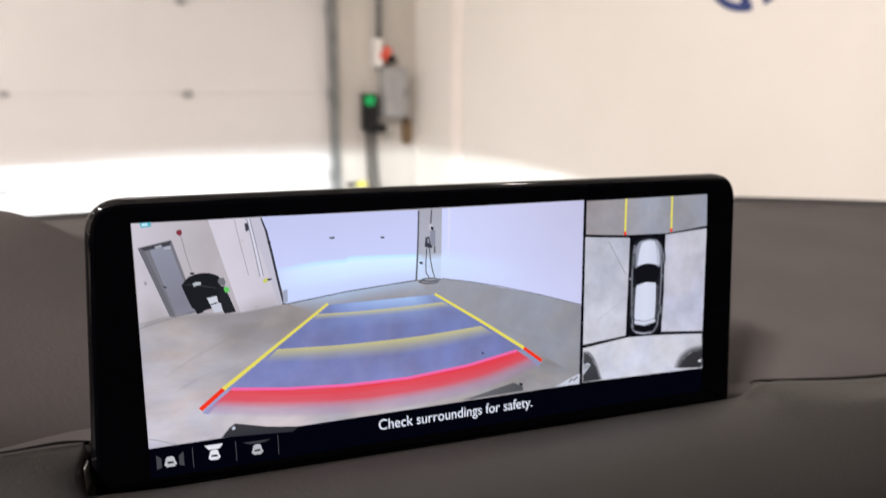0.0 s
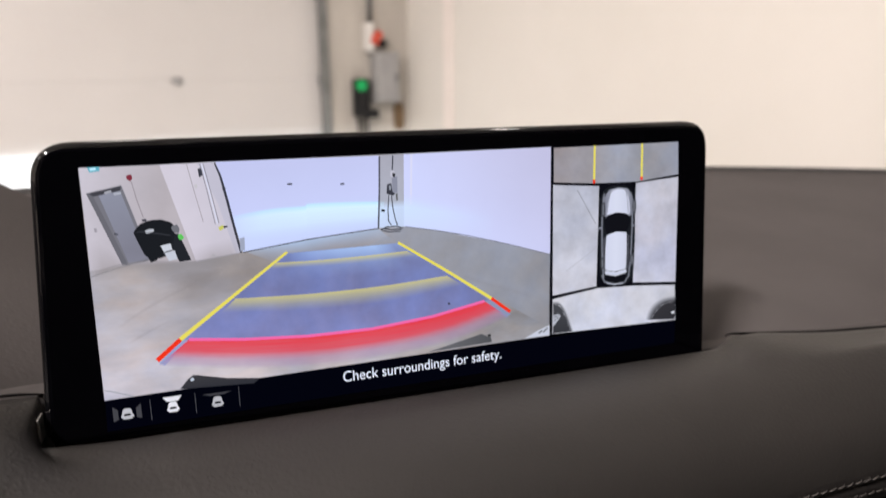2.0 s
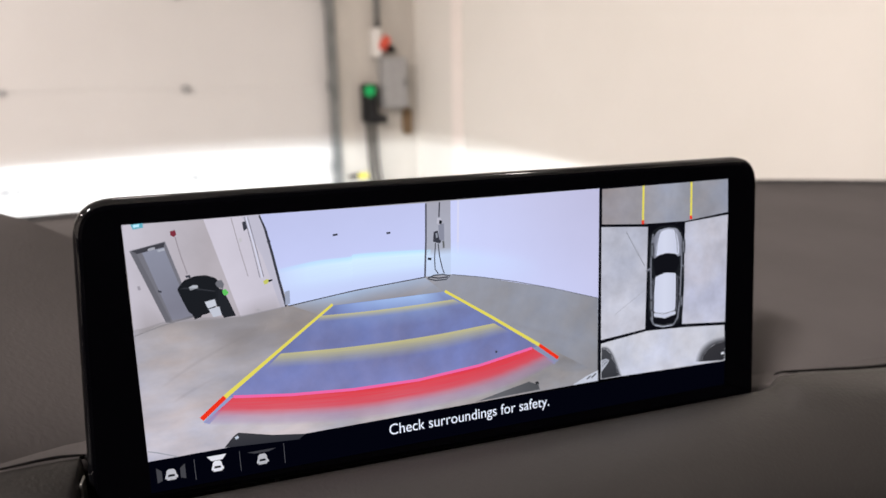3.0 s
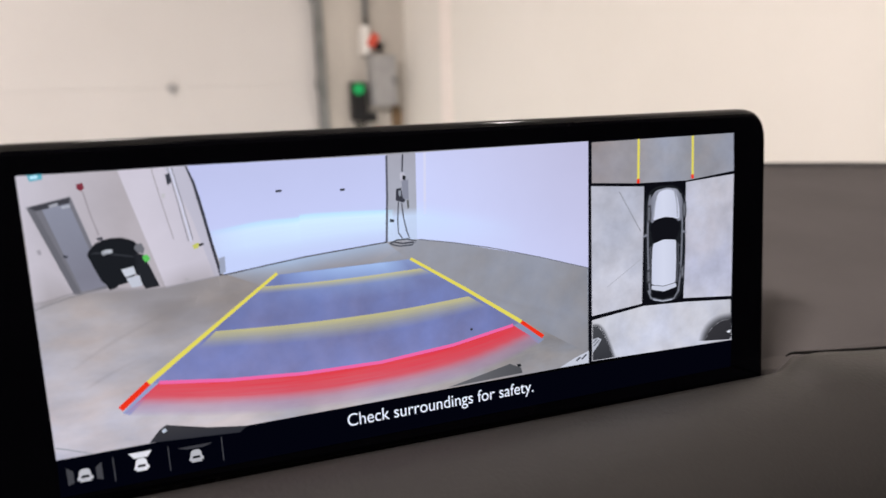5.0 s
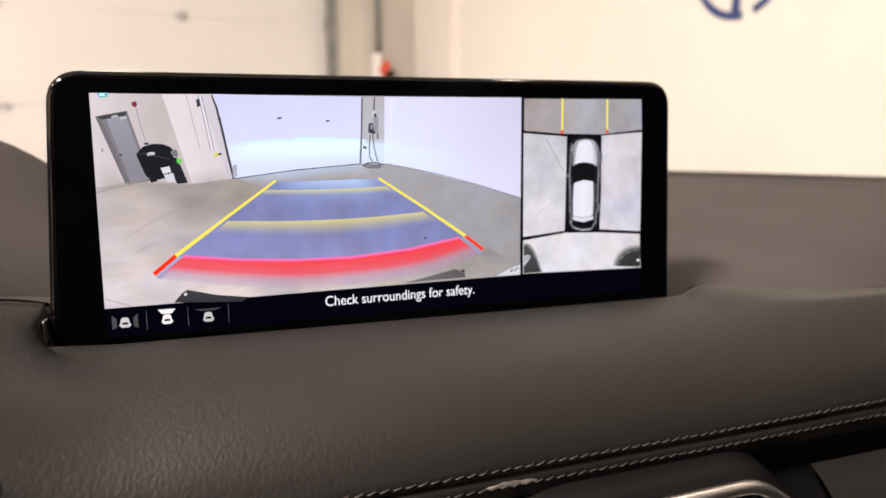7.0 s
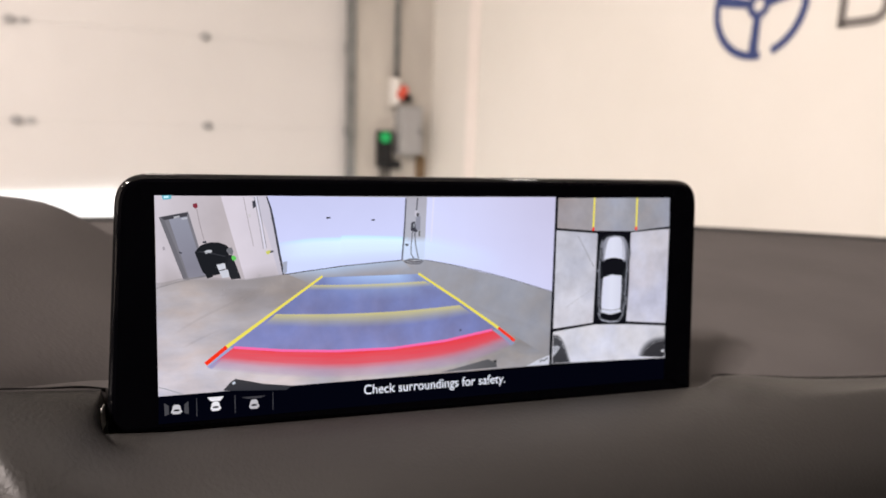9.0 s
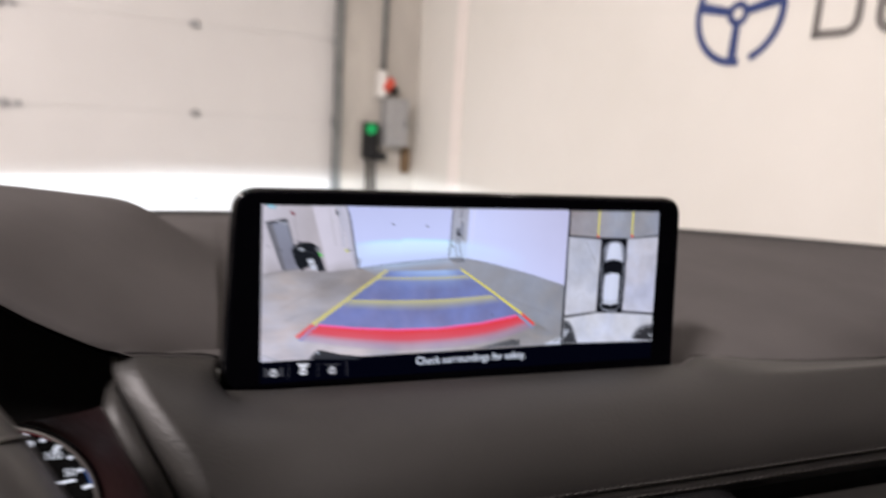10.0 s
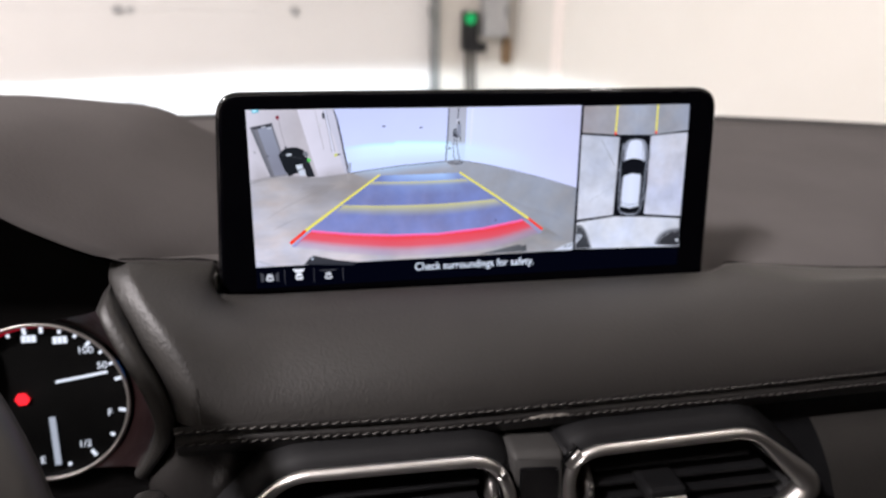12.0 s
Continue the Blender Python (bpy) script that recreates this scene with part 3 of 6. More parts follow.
# a short stretch of the lower row with a glint painted in pale colour
GLINT_HIDE = surface("welt_glint", (0.05, 0.047, 0.043), (0.30, 0.28, 0.25), 0.3, scale=260, bump=0.5, bump_scale=900)
rows = []
for q in range(7):
    rows.append([])
    for k in range(25):
        u = k / 24
        wide = 0.17 * math.sin(math.pi * u) ** 0.6 * (1 + 0.25 * math.sin(19 * u + 1) * math.sin(7 * u))
        row = 0.84 + wide * (q / 3 - 1)
        x = 0.0120 + 0.0225 * u
        y, z = seam_at(x, row)
        rows[-1].append((x, y - lin(row, SEAM) - (0.0002 if 0 < q < 6 else -0.0002), z))
part("glint_patch", smooth(grid(rows)), GLINT_HIDE, dash, "glint painted in pale colour on the welt")

# upper pad: low on the right, a hood over the instruments on the left
def front_edge(x):
    w, drop = knots(x, [(-0.1445, 0.0), (-0.1405, 1.0)]), knots(x, [(-0.1425, 0.0), (-0.135, 1.0)])
    y = curve(x, [(-0.60, -0.02), (-0.5, -0.035), (-0.36, -0.038), (-0.25, -0.034), (-0.21, -0.0300), (-0.19, -0.0255), (-0.178, -0.0172), (-0.166, -0.0089), (-0.146, 0.005), (-0.140, 0.008)])
    z = curve(x, [(-0.60, -0.02), (-0.49, 0.0185), (-0.40, 0.036), (-0.33, 0.035), (-0.2504, 0.0185), (-0.2188, -0.0022), (-0.19, -0.0192), (-0.178, -0.0231), (-0.166, -0.0271), (-0.153, -0.0314), (-0.146, -0.0340), (-0.140, -0.0360)])
    y2 = lin(x, [(-0.14, 0.012), (0.14, 0.010), (0.16, 0.018), (0.8, 0.016)])
    z2 = lin(x, [(-0.14, -0.05), (0.14, -0.062), (0.16, -0.066), (0.3, -0.072), (0.8, -0.072)])
    return y + (y2 - y) * w, z + (z2 - z) * drop


def back_edge(x):
    """Where the dashboard meets the windscreen."""
    return 0.444 + 0.118 * x - 0.377 * x * x, -0.0253 - 0.0256 * x


def ridge(x):
    """Crest of the instrument hood; it sinks into the flat top beside the display."""
    y = curve(x, [(-0.7, 0.11), (-0.4, 0.14), (-0.285, 0.15), (-0.23, 0.165), (-0.2, 0.19), (-0.165, 0.2), (0.8, 0.2)])
    z = curve(x, [(-0.7, -0.005), (-0.5, 0.030), (-0.4, 0.0395), (-0.285, 0.0368), (-0.26, 0.0345), (-0.23, 0.0298), (-0.21, 0.0250), (-0.198, 0.0200), (-0.188, 0.0138), (-0.179, 0.0072), (-0.168, -0.001), (-0.155, -0.0105), (-0.14, -0.021), (-0.12, -0.030)])
    (yf, zf), (yb, zb) = front_edge(x), back_edge(x)
    low = zf + (zb - zf) * (y - yf) / (yb - yf) + 0.002
    w = knots(x, [(-0.145, 0.0), (-0.11, 1.0)])
    return y, z + (low - z) * w


rows = []
for v in [-3, -2, -1] + [0, 0.025, 0.05, 0.08, 0.12] + [j / 16 for j in range(3, 17)] + [1.12, 1.25, 1.4, 1.6, 1.8, 2.0, 2.1]:
    line = []
    for x in sorted([-0.7 + 1.5 * k / 160 for k in range(161)] + [-0.1500 + 0.0011 * k for k in range(18)]):
        (yf, zf), (yr, zr), (yb, zb) = front_edge(x), ridge(x), back_edge(x)
        hood, nose = 1 - knots(x, [(-0.2, 0.0), (-0.13, 1.0)]), 1 - knots(x, [(-0.29, 0.0), (-0.175, 1.0)])
        if v < 0:  # turned-under lip and underside
            y, z = {-1: (yf + 0.0005, zf - 0.0012), -2: (yf + 0.004, zf - 0.0020), -3: (yf + 0.11, zf + 0.004 * hood - 0.003)}[v]
        elif v <= 1:
            y, z = yf + (yr - yf) * v, zf + (zr - zf) * v
            z += (0.003 + 0.006 * hood) * math.sin(math.pi * v) ** 0.8 * (1 - v)
            z += (0.004 + 0.009 * nose) * (1 - math.exp(-v * (14 + 20 * nose))) * (1 - v) - 0.016 * (1 - hood) * math.exp(-(y - yf) / 0.017)
        elif v <= 2:
            w = v - 1
            y, z = yr + (yb - yr) * w, zr + (zb - zr) * w
            z -= hood * 0.012 * math.sin(math.pi * w) ** 0.7
        else:
            y, z = yb + 0.03, zb - 0.03
        line.append((x, y, z))
    rows.append(line)
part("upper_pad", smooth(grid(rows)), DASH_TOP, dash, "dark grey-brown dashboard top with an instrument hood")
edge = [(x, back_edge(x)[0] + 0.006, back_edge(x)[1] + 0.0002) for x in [-0.7 + 1.5 * k / 60 for k in range(61)]]
part("windscreen_seal", tube(edge, 0.0035, 8), RUBBER, dash, "black rubber strip at the windscreen's foot")

# black cords that stand in for the shade inside the pads' joints
gap = []
for k in range(61):
    x = 0.1560 + 0.6325 * (k / 60) ** 1.5
    y, z = pad_point(x, 0.0)
    gap.append((x, y + 0.0080, z - 0.0034))
part("gap_shade", tube(gap, [min(0.0013, 0.0003 + 0.0001 * k) for k in range(61)], 8), DEEP_BLACK, dash, "black cord standing in for the shade in the joint between the pads")
gap = [(x, crest(x)[0] + 0.0006, crest(x)[1]) for x in [-0.1865 + 0.0425 * k / 20 for k in range(21)]]
part("gap_shade", tube(gap, 0.0009, 8), DEEP_BLACK, dash, "black cord standing in for the shade in the joint between the pads")

# trim roll and black lining round the instruments
def roll_right(z):
    """The roll's edge along the pad's left end; it turns back under at the foot."""
    return curve(z, [(-0.1300, -0.1805), (-0.1185, -0.1730), (-0.110, -0.1675), (-0.105, -0.1643), (-0.098, -0.1607), (-0.0905, -0.1591), (-0.080, -0.1617), (-0.070, -0.1661), (-0.058, -0.1727), (-0.0455, -0.1802), (-0.035, -0.1880), (-0.030, -0.1920)])


def roll_left(z):
    """The roll's edge towards the instruments."""
    return curve(z, [(-0.1300, -0.1920), (-0.119, -0.1806), (-0.115, -0.1777), (-0.106, -0.1731), (-0.097, -0.1700), (-0.0915, -0.1687), (-0.084, -0.1703), (-0.073, -0.1742), (-0.061, -0.1806), (-0.050, -0.1870), (-0.040, -0.1930), (-0.034, -0.1966)])


def roll_depth(z):
    return curve(z, [(-0.130, -0.0540), (-0.112, -0.0625), (-0.0985, -0.0650), (-0.085, -0.0635), (-0.0635, -0.0580), (-0.0478, -0.0495), (-0.0379, -0.0415), (-0.030, -0.0310)])


rows, lining = [], []
for k in range(41):
    a = k / 40
    zr = -0.0345 - 0.0915 * a
    zl = zr + lin(zr, [(-0.126, 0.0045), (-0.0915, 0.0), (-0.06, -0.0042), (-0.034, -0.0058)])
    right, left = Vector((roll_right(zr) - 0.0004, roll_depth(zr), zr)), Vector((roll_left(zl), roll_depth(zl) + 0.0008, zl))
    end = lin(a, [(0, 0.0026), (0.025, 0.0010), (0.06, 0.0)])  # the top end is rounded over
    row = [right + Vector((0.0002, 0.016, 0)), right + Vector((0.0002, 0.0030, 0)), right + Vector((-0.0002, 0.0012 + end, 0))]
    row += [right.lerp(left, w) + Vector((0, end - 0.0012 * math.sin(math.pi * w), 0)) for w in (0.12, 0.3, 0.5, 0.7, 0.88)]
    row += [left + Vector((0.0, 0.0010 + end, 0)), left + Vector((-0.0004, 0.0032, 0)), left + Vector((0.0, 0.016, 0))]
    rows.append(row)
    b = radians(lin(a, [(0, 78), (0.24, 45), (0.75, -5), (1, -66)]))
    px, pz = -0.2535 + 0.0500 * math.cos(b), -0.1277 + 0.0500 * math.sin(b)
    foot = Vector((px, 0.047 + 0.139 * pz, 0.990 * pz))
    lip = left + Vector((0.0004, 0.0060, 0))
    lining.append([lip] + [lip.lerp(foot, w) + Vector((0.007 * math.sin(math.pi * w), 0, 0)) for w in (0.12, 0.3, 0.5, 0.7, 0.88, 1.0)])
rows.insert(0, [p + Vector((0, 0.014, 0.003)) for p in rows[0]])
part("trim_roll", smooth(grid(rows)), DASH, dash, "dark brown roll beside the instruments")
part("side_lining", smooth(grid(lining)), surface("dark_red_black_lining", (0.0125, 0.0056, 0.0058), (0.0165, 0.0075, 0.0078), 0.45, scale=30, spec=0.15), dash)
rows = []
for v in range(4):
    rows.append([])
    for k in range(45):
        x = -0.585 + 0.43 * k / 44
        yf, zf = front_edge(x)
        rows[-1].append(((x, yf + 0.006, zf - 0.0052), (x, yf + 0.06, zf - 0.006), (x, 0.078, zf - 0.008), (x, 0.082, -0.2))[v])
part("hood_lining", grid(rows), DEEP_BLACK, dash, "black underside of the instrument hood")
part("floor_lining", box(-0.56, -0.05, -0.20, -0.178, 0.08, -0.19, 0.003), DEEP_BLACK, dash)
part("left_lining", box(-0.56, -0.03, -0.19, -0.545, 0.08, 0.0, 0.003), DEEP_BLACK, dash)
part("knee_panel", box(-0.7, -0.045, -0.42, 0.8, -0.01, -0.197, 0.01), DARK_HIDE, dash)
part("carcass", box(-0.7, 0.09, -0.62, 0.8, 0.2, -0.08, 0.01), MATT_BLACK, dash)
# black band behind the vents
part("vent_surround", box(-0.178, -0.052, -0.20, 0.8, -0.02, -0.108, 0.006), MATT_BLACK, dash)
rows = []
for k in range(18):
    z = -0.100 - 0.1 * k / 17
    xl = roll_right(max(z, -0.126)) - 0.0010
    rows.append([(xl, -0.030, z), (xl + 0.001, -0.0545, z), (xl + 0.004, -0.0610, z), (xl + 0.016, -0.0665, z), (-0.128, -0.062, z - 0.004), (-0.112, -0.03, z - 0.01)])
part("knee_roll", smooth(grid([[(x, -0.058 - 0.052 * math.sin(q * math.pi / 20), -0.128 - 0.085 * (1 - math.cos(q * math.pi / 20)) - 0.004 * q) for x in (0.188, 0.192, 0.3, 0.5, 0.8)] for q in range(11)])), DASH, dash, "dark brown padded roll below the passenger's vent band")
part("corner_panel", smooth(grid(rows)), WELT_HIDE, dash, "dark leather panel beside the vents")


# ---- air vents ----
def air_vent(name, outline, label, slot, tabs, wheel_x, flare=1.0):
    """outline: the chrome frame's middle line, counter-clockwise seen from the seats."""
    vent = thing(name, CAR @ pose(0, 0, -0.002), label, "air vent", "dashboard air vents")
    o = rounded(outline, 0.011, 5)
    y = -0.083
    line = [(p[0], y, p[1]) for p in o]
    part("chrome_frame", tube(line, [lin(p[2], [(-0.18, 0.0042), (-0.155, 0.0041), (-0.135, 0.0032), (-0.11, 0.0030)]) * (flare if p[0] > 0.145 and p[2] < -0.143 else 1.0) for p in line], 12, True), SATIN_CHROME, vent, "satin chrome frame")
    bm = plate([(inset(o, -0.0105), -0.03), (inset(o, -0.0095), -0.062), (inset(o, -0.0070), -0.074), (inset(o, -0.001), y + 0.001), (inset(o, 0.0035), y + 0.003), (inset(o, 0.0045), -0.055), (inset(o, 0.0045), -0.03)], False, False)
    part("housing", smooth(bm), VENT_BLACK, vent, "matt black vent housing")
    part("inner_frame", tube([(p[0], y + 0.0025, p[1]) for p in inset(o, 0.0042)], 0.0011, 8, True), GLOSS_BLACK, vent)
    part("back", plate([(inset(o, 0.002), -0.032), (inset(o, 0.002), -0.03)]), DEEP_BLACK, vent)
    lo, hi, zs = slot
    for j, z in enumerate(zs):
        tilt = radians(12)
        bm = box(lo[j], -0.011, -0.0014, hi[j], 0.011, 0.0014, 0.0006, 1)
        s = part("slat", bm, VENT_BLACK, vent)
        s.location, s.rotation_euler = (0, -0.066, z), (tilt, 0, 0)
    for tx, tz, tw in tabs:
        t = part("slider", box(tx - tw / 2, -0.092, tz - 0.0035, tx + tw / 2, -0.062, tz + 0.0045, 0.003), VENT_BLACK, vent)
        part("slider_edge", box(tx - tw / 2 + 0.001, -0.0932, tz - 0.004, tx + tw / 2 - 0.001, -0.0905, tz + 0.0002, 0.001), SATIN_CHROME, t, "bright slider edge")
    part("thumb_wheel", tube([(wheel_x - 0.0020, -0.067, -0.145), (wheel_x + 0.0020, -0.067, -0.145)], 0.0166, 28), SMOKED_METAL, vent, "ribbed grey thumb wheel")
    for q in range(5):
        part("grip_dot", box(wheel_x - 0.0009, -0.0855 + 0.0016 * abs(q - 2), -0.137 - 0.005 * q, wheel_x + 0.0009, -0.082, -0.1345 - 0.005 * q, 0.0005), SATIN_CHROME, vent)
    return vent


ZS = (-0.129, -0.1395, -0.150, -0.1605, -0.1705)
air_vent("air_vent", [(-0.126, -0.180), (-0.0045, -0.180), (0.0035, -0.170), (0.0008, -0.1300), (-0.0105, -0.1128), (-0.1085, -0.1108), (-0.1500, -0.1500)],
         "black dashboard air vent with a chrome frame", ([-0.112, -0.122, -0.132, -0.134, -0.126], [-0.014] * 5, ZS), [(-0.060, -0.1465, 0.026)], -0.0072)
air_vent("air_vent", [(0.0385, -0.180), (0.151, -0.180), (0.1765, -0.1510), (0.1330, -0.1125), (0.0385, -0.1140), (0.0315, -0.1235), (0.0345, -0.170)],
         "black dashboard air vent with a chrome frame", ([0.048] * 5, [0.138, 0.150, 0.160, 0.163, 0.152], ZS), [(0.0835, -0.1412, 0.023)], 0.0445, 1.8)

# ---- hazard switch between the vents ----
haz = thing("hazard_switch", CAR @ pose(0, 0, -0.002), "black hazard switch with a red triangle between the vents", "switch")
o = rounded([(0.0015, -0.19), (0.0330, -0.19), (0.0300, -0.1155), (0.0012, -0.1130)], 0.004, 4)
part("housing", smooth(plate([(o, -0.03), (o, -0.076), (inset(o, 0.0016), -0.0805), (inset(o, 0.003), -0.0815)])), CHARCOAL, haz)
o = rounded([(0.0062, -0.185), (0.0292, -0.185), (0.0262, -0.1225), (0.0055, -0.1205)], 0.002, 4)
part("button", plate([(o, -0.07), (o, -0.0818), (inset(o, 0.0008), -0.0825)]), GLOSS_BLACK, haz, "gloss black button")


def triangle(cx, cz, r, y):
    bm = bmesh.new()
    bm.faces.new([bm.verts.new((cx + r * math.cos(radians(a)), y, cz + r * math.sin(radians(a)))) for a in (90, 210, 330)])
    return bm


part("triangle", triangle(0.0185, -0.1535, 0.0062, -0.0828), HAZARD_RED, haz, "lit red triangle")
part("triangle_inner", triangle(0.0185, -0.1535, 0.0019, -0.0830), GLOSS_BLACK, haz)

# ---- instruments ----
cluster = thing("instrument_cluster", CAR @ pose(0, 0.047, 0, -8, 0, 0), "black instrument cluster with round dials and lit white marks", "instrument cluster")
part("panel", box(-0.54, 0.004, -0.2, -0.18, 0.012, -0.005, 0.002), DEEP_BLACK, cluster)


def dial(cx, cz, r):
    part("dial_ring", tube([(cx + r * math.cos(a), -0.004, cz + r * math.sin(a)) for a in [k * math.tau / 64 for k in range(64)]], 0.0012, 8, True), RING_METAL, cluster, "thin grey metal ring")
    part("bowl", grid([[(cx + q * math.cos(a), y, cz + q * math.sin(a)) for a in [k * math.tau / 48 for k in range(48)]] for q, y in ((r, -0.004), (r * 0.985, 0.000), (r * 0.975, 0.003))], True), GLOSS_BLACK, cluster)
    part("dial_face", disc(cx, cz, r * 0.98, 0.0025, 48), DIAL_BLACK, cluster)


def dial_bar(cx, cz, a, r0, r1, w, name="tick", material=None):
    c, s = math.cos(radians(a)), math.sin(radians(a))
    bm = bmesh.new()
    bm.faces.new([bm.verts.new((cx + c * r - s * o, 0.0015, cz + s * r + c * o)) for r, o in ((r0, -w / 2), (r1, -w / 2), (r1, w / 2), (r0, w / 2))])
    return part(name, bm, material or TICK_WHITE, cluster)


DX, DZ, DR = -0.2535, -0.1277, 0.0482
dial(DX, DZ, DR)
part("red_arc", disc(DX, DZ, 0.0468, 0.002, 24, 0.0446, radians(57), radians(140)), glow("dial_red", (0.26, 0.004, 0.012), 0.8), cluster, "dim red arc")
part("blue_arc", disc(DX, DZ, 0.0472, 0.002, 12, 0.0448, radians(13), radians(27)), glow("dial_blue", (0.02, 0.13, 0.46), 0.9), cluster, "blue arc")
for a, length in ((110, 0.0022), (98, 0.0042), (86, 0.0042), (73, 0.0022), (61.5, 0.0022), (50.5, 0.0046), (39, 0.0024), (27, 0.0026), (13.5, 0.0050), (-13.5, 0.0042), (-36, 0.0026), (-57.5, 0.0044), (-78, 0.0022), (-120, 0.0040)):
    dial_bar(DX, DZ, a, 0.0434 - length / 2, 0.0434 + length / 2, 0.0019 if length < 0.003 else 0.0021)
for a in (96, 71):
    x, z = DX + 0.0385 * math.cos(radians(a)), DZ + 0.0385 * math.sin(radians(a))
    for o in (-0.0027, 0.0, 0.0027):
        part("numeral_bar", box(x + o - 0.0011, 0.001, z - 0.0021, x + o + 0.0011, 0.0017, z + 0.0021), TICK_WHITE, cluster)
for text, a in (("100", 49), ("50", 29.5)):
    lettering(text, 0.0062, "numeral", TICK_WHITE, cluster, pose(DX + 0.0388 * math.cos(radians(a)), 0.0012, DZ + 0.0388 * math.sin(radians(a)) - 0.002, 90, 0, 0), "", "CENTER")
lettering("F", 0.0066, "letter", TICK_WHITE, cluster, pose(-0.2183, 0.0012, -0.1412, 90, 0, 0), "", "CENTER")
lettering("1/2", 0.0060, "letter", TICK_WHITE, cluster, pose(-0.2345, 0.0012, -0.1597, 90, 0, 0), "", "CENTER")
lettering("E", 0.0064, "letter", TICK_WHITE, cluster, pose(-0.2590, 0.0012, -0.1680, 90, 0, 0), "", "CENTER")
dial_bar(-0.2464, -0.1171, 7.8, 0.0, 0.0294, 0.0017, "needle")
part("warning_lamp", disc(-0.2655, -0.1262, 0.0042, 0.0012, 6), WARN_RED, cluster, "lit red warning lamp")
part("level_bar", box(-0.2526, 0.001, -0.1700, -0.2492, 0.0016, -0.1390), glow("level_grey", (0.42, 0.44, 0.50), 0.9), cluster, "pale lit level bar")
EX, EZ, ER = -0.360, -0.103, 0.0648
part("centre_face", plate([([(EX + q * math.cos(k * math.tau / 72), EZ + q * math.sin(k * math.tau / 72)) for k in range(72)], y) for q, y in ((0.0800, 0.004), (0.0800, -0.0055), (0.0796, -0.0060))]), DIAL_BLACK, cluster)
part("dial_ring", tube([(EX + ER * math.cos(k * math.tau / 72), -0.0066, EZ + ER * math.sin(k * math.tau / 72)) for k in range(72)], 0.0013, 8, True), SATIN_CHROME, cluster, "thin bright metal ring")


def centre_bar(a, r0, r1, w):
    u, v = Vector((math.cos(radians(a)), 0, math.sin(radians(a)))), Vector((-math.sin(radians(a)), 0, math.cos(radians(a))))
    m = Vector((EX, -0.0064, EZ))
    bm = bmesh.new()
    bm.faces.new([bm.verts.new(m + u * r + v * o) for r, o in ((r0, -w / 2), (r1, -w / 2), (r1, w / 2), (r0, w / 2))])
    part("tick", bm, TICK_WHITE, cluster)


for k in range(39):
    centre_bar(225 - 7.1 * k, 0.0768 if k % 2 else 0.0756, 0.0790, 0.0007 if k % 2 else 0.0011)
for k in range(26):
    a = radians(225 - 10.7 * k)
    x, z = EX + 0.0575 * math.cos(a), EZ + 0.0575 * math.sin(a)
    for o in (-0.0014, 0.0014):
        part("numeral_bar", box(x + o - 0.0010, -0.0066, z - 0.0018, x + o + 0.0010, -0.0060, z + 0.0018), TICK_WHITE, cluster)
lettering("60", 0.0052, "numeral", TICK_WHITE, cluster, pose(-0.2898, -0.0066, -0.1260, 90, 0, 0), "", "CENTER")
part("info_icon", box(-0.2930, -0.0068, -0.0832, -0.2885, -0.0062, -0.0782), glow("icon_blue", (0.35, 0.55, 0.7), 0.8), cluster)
part("info_icon", box(-0.2872, -0.0068, -0.0905, -0.2830, -0.0062, -0.0868, 0.0002), glow("icon_grey", (0.45, 0.47, 0.5), 0.7), cluster)
for q in range(3):
    part("numeral_bar", box(-0.2889 + 0.0019 * q, -0.0068, -0.0955, -0.2876 + 0.0019 * q, -0.0062, -0.0931), TICK_WHITE, cluster)

# ---- steering wheel and stalk ----
wheel = thing("steering_wheel", CAR @ pose(-0.3511, -0.1967, -0.1039, -29.4, 0, 0), "dark leather steering wheel with a metal accent", "steering wheel")
RIM = 0.1754
part("rim", tube([(RIM * math.cos(a), 0, RIM * math.sin(a)) for a in [k * math.tau / 96 for k in range(96)]], 0.0136, 20, True, 0.95), WHEEL_HIDE, wheel)
for side in (1, -1):
    bm = grid([[(side * (0.05 + 0.112 * u), 0.012 + dy, 0.012 - 0.01 * u + dz * (0.026 - 0.008 * u)) for dy, dz in ((0, 1), (0.008, 0.9), (0.012, 0), (0.008, -0.9), (0, -1), (-0.008, -0.9), (-0.011, 0), (-0.008, 0.9))] for u in [q / 8 for q in range(9)]], True)
    part("spoke", smooth(capped(bm)), MATT_BLACK, wheel)
    for deg in (38, -30):
        a = radians(deg)
        c = Vector((side * RIM * math.cos(a), 0, RIM * math.sin(a)))
        out = Vector((side * math.cos(a), 0, math.sin(a)))
        along = Vector((-side * math.sin(a), 0, math.cos(a)))
        lean = 1 if deg > 0 else -1
        ringpts = [c + 0.0136 * (math.cos(q) * out + 0.95 * math.sin(q) * Vector((0, 1, 0))) + lean * (0.0032 - 0.0072 * math.cos(q)) * along for q in [k * math.tau / 28 for k in range(28)]]
        part("rim_seam", tube(ringpts, 0.0009, 6, True), SMOKED_METAL, wheel, "fine metal accent ring")
    for k in range(34):
        a = radians(-27 + 66 * k / 33)
        p = Vector((side * (RIM - 0.0137 * math.cos(0.5)) * math.cos(a), -0.0137 * math.sin(0.5), (RIM - 0.0137 * math.cos(0.5)) * math.sin(a)))
        step = Vector((-side * math.sin(a), 0, math.cos(a))) * 0.0016
        across = Vector((side * math.cos(a), 0, math.sin(a))) * 0.0007
        part("stitch", tube([p - step - across, p + step + across], 0.0004, 5), THREAD, wheel)
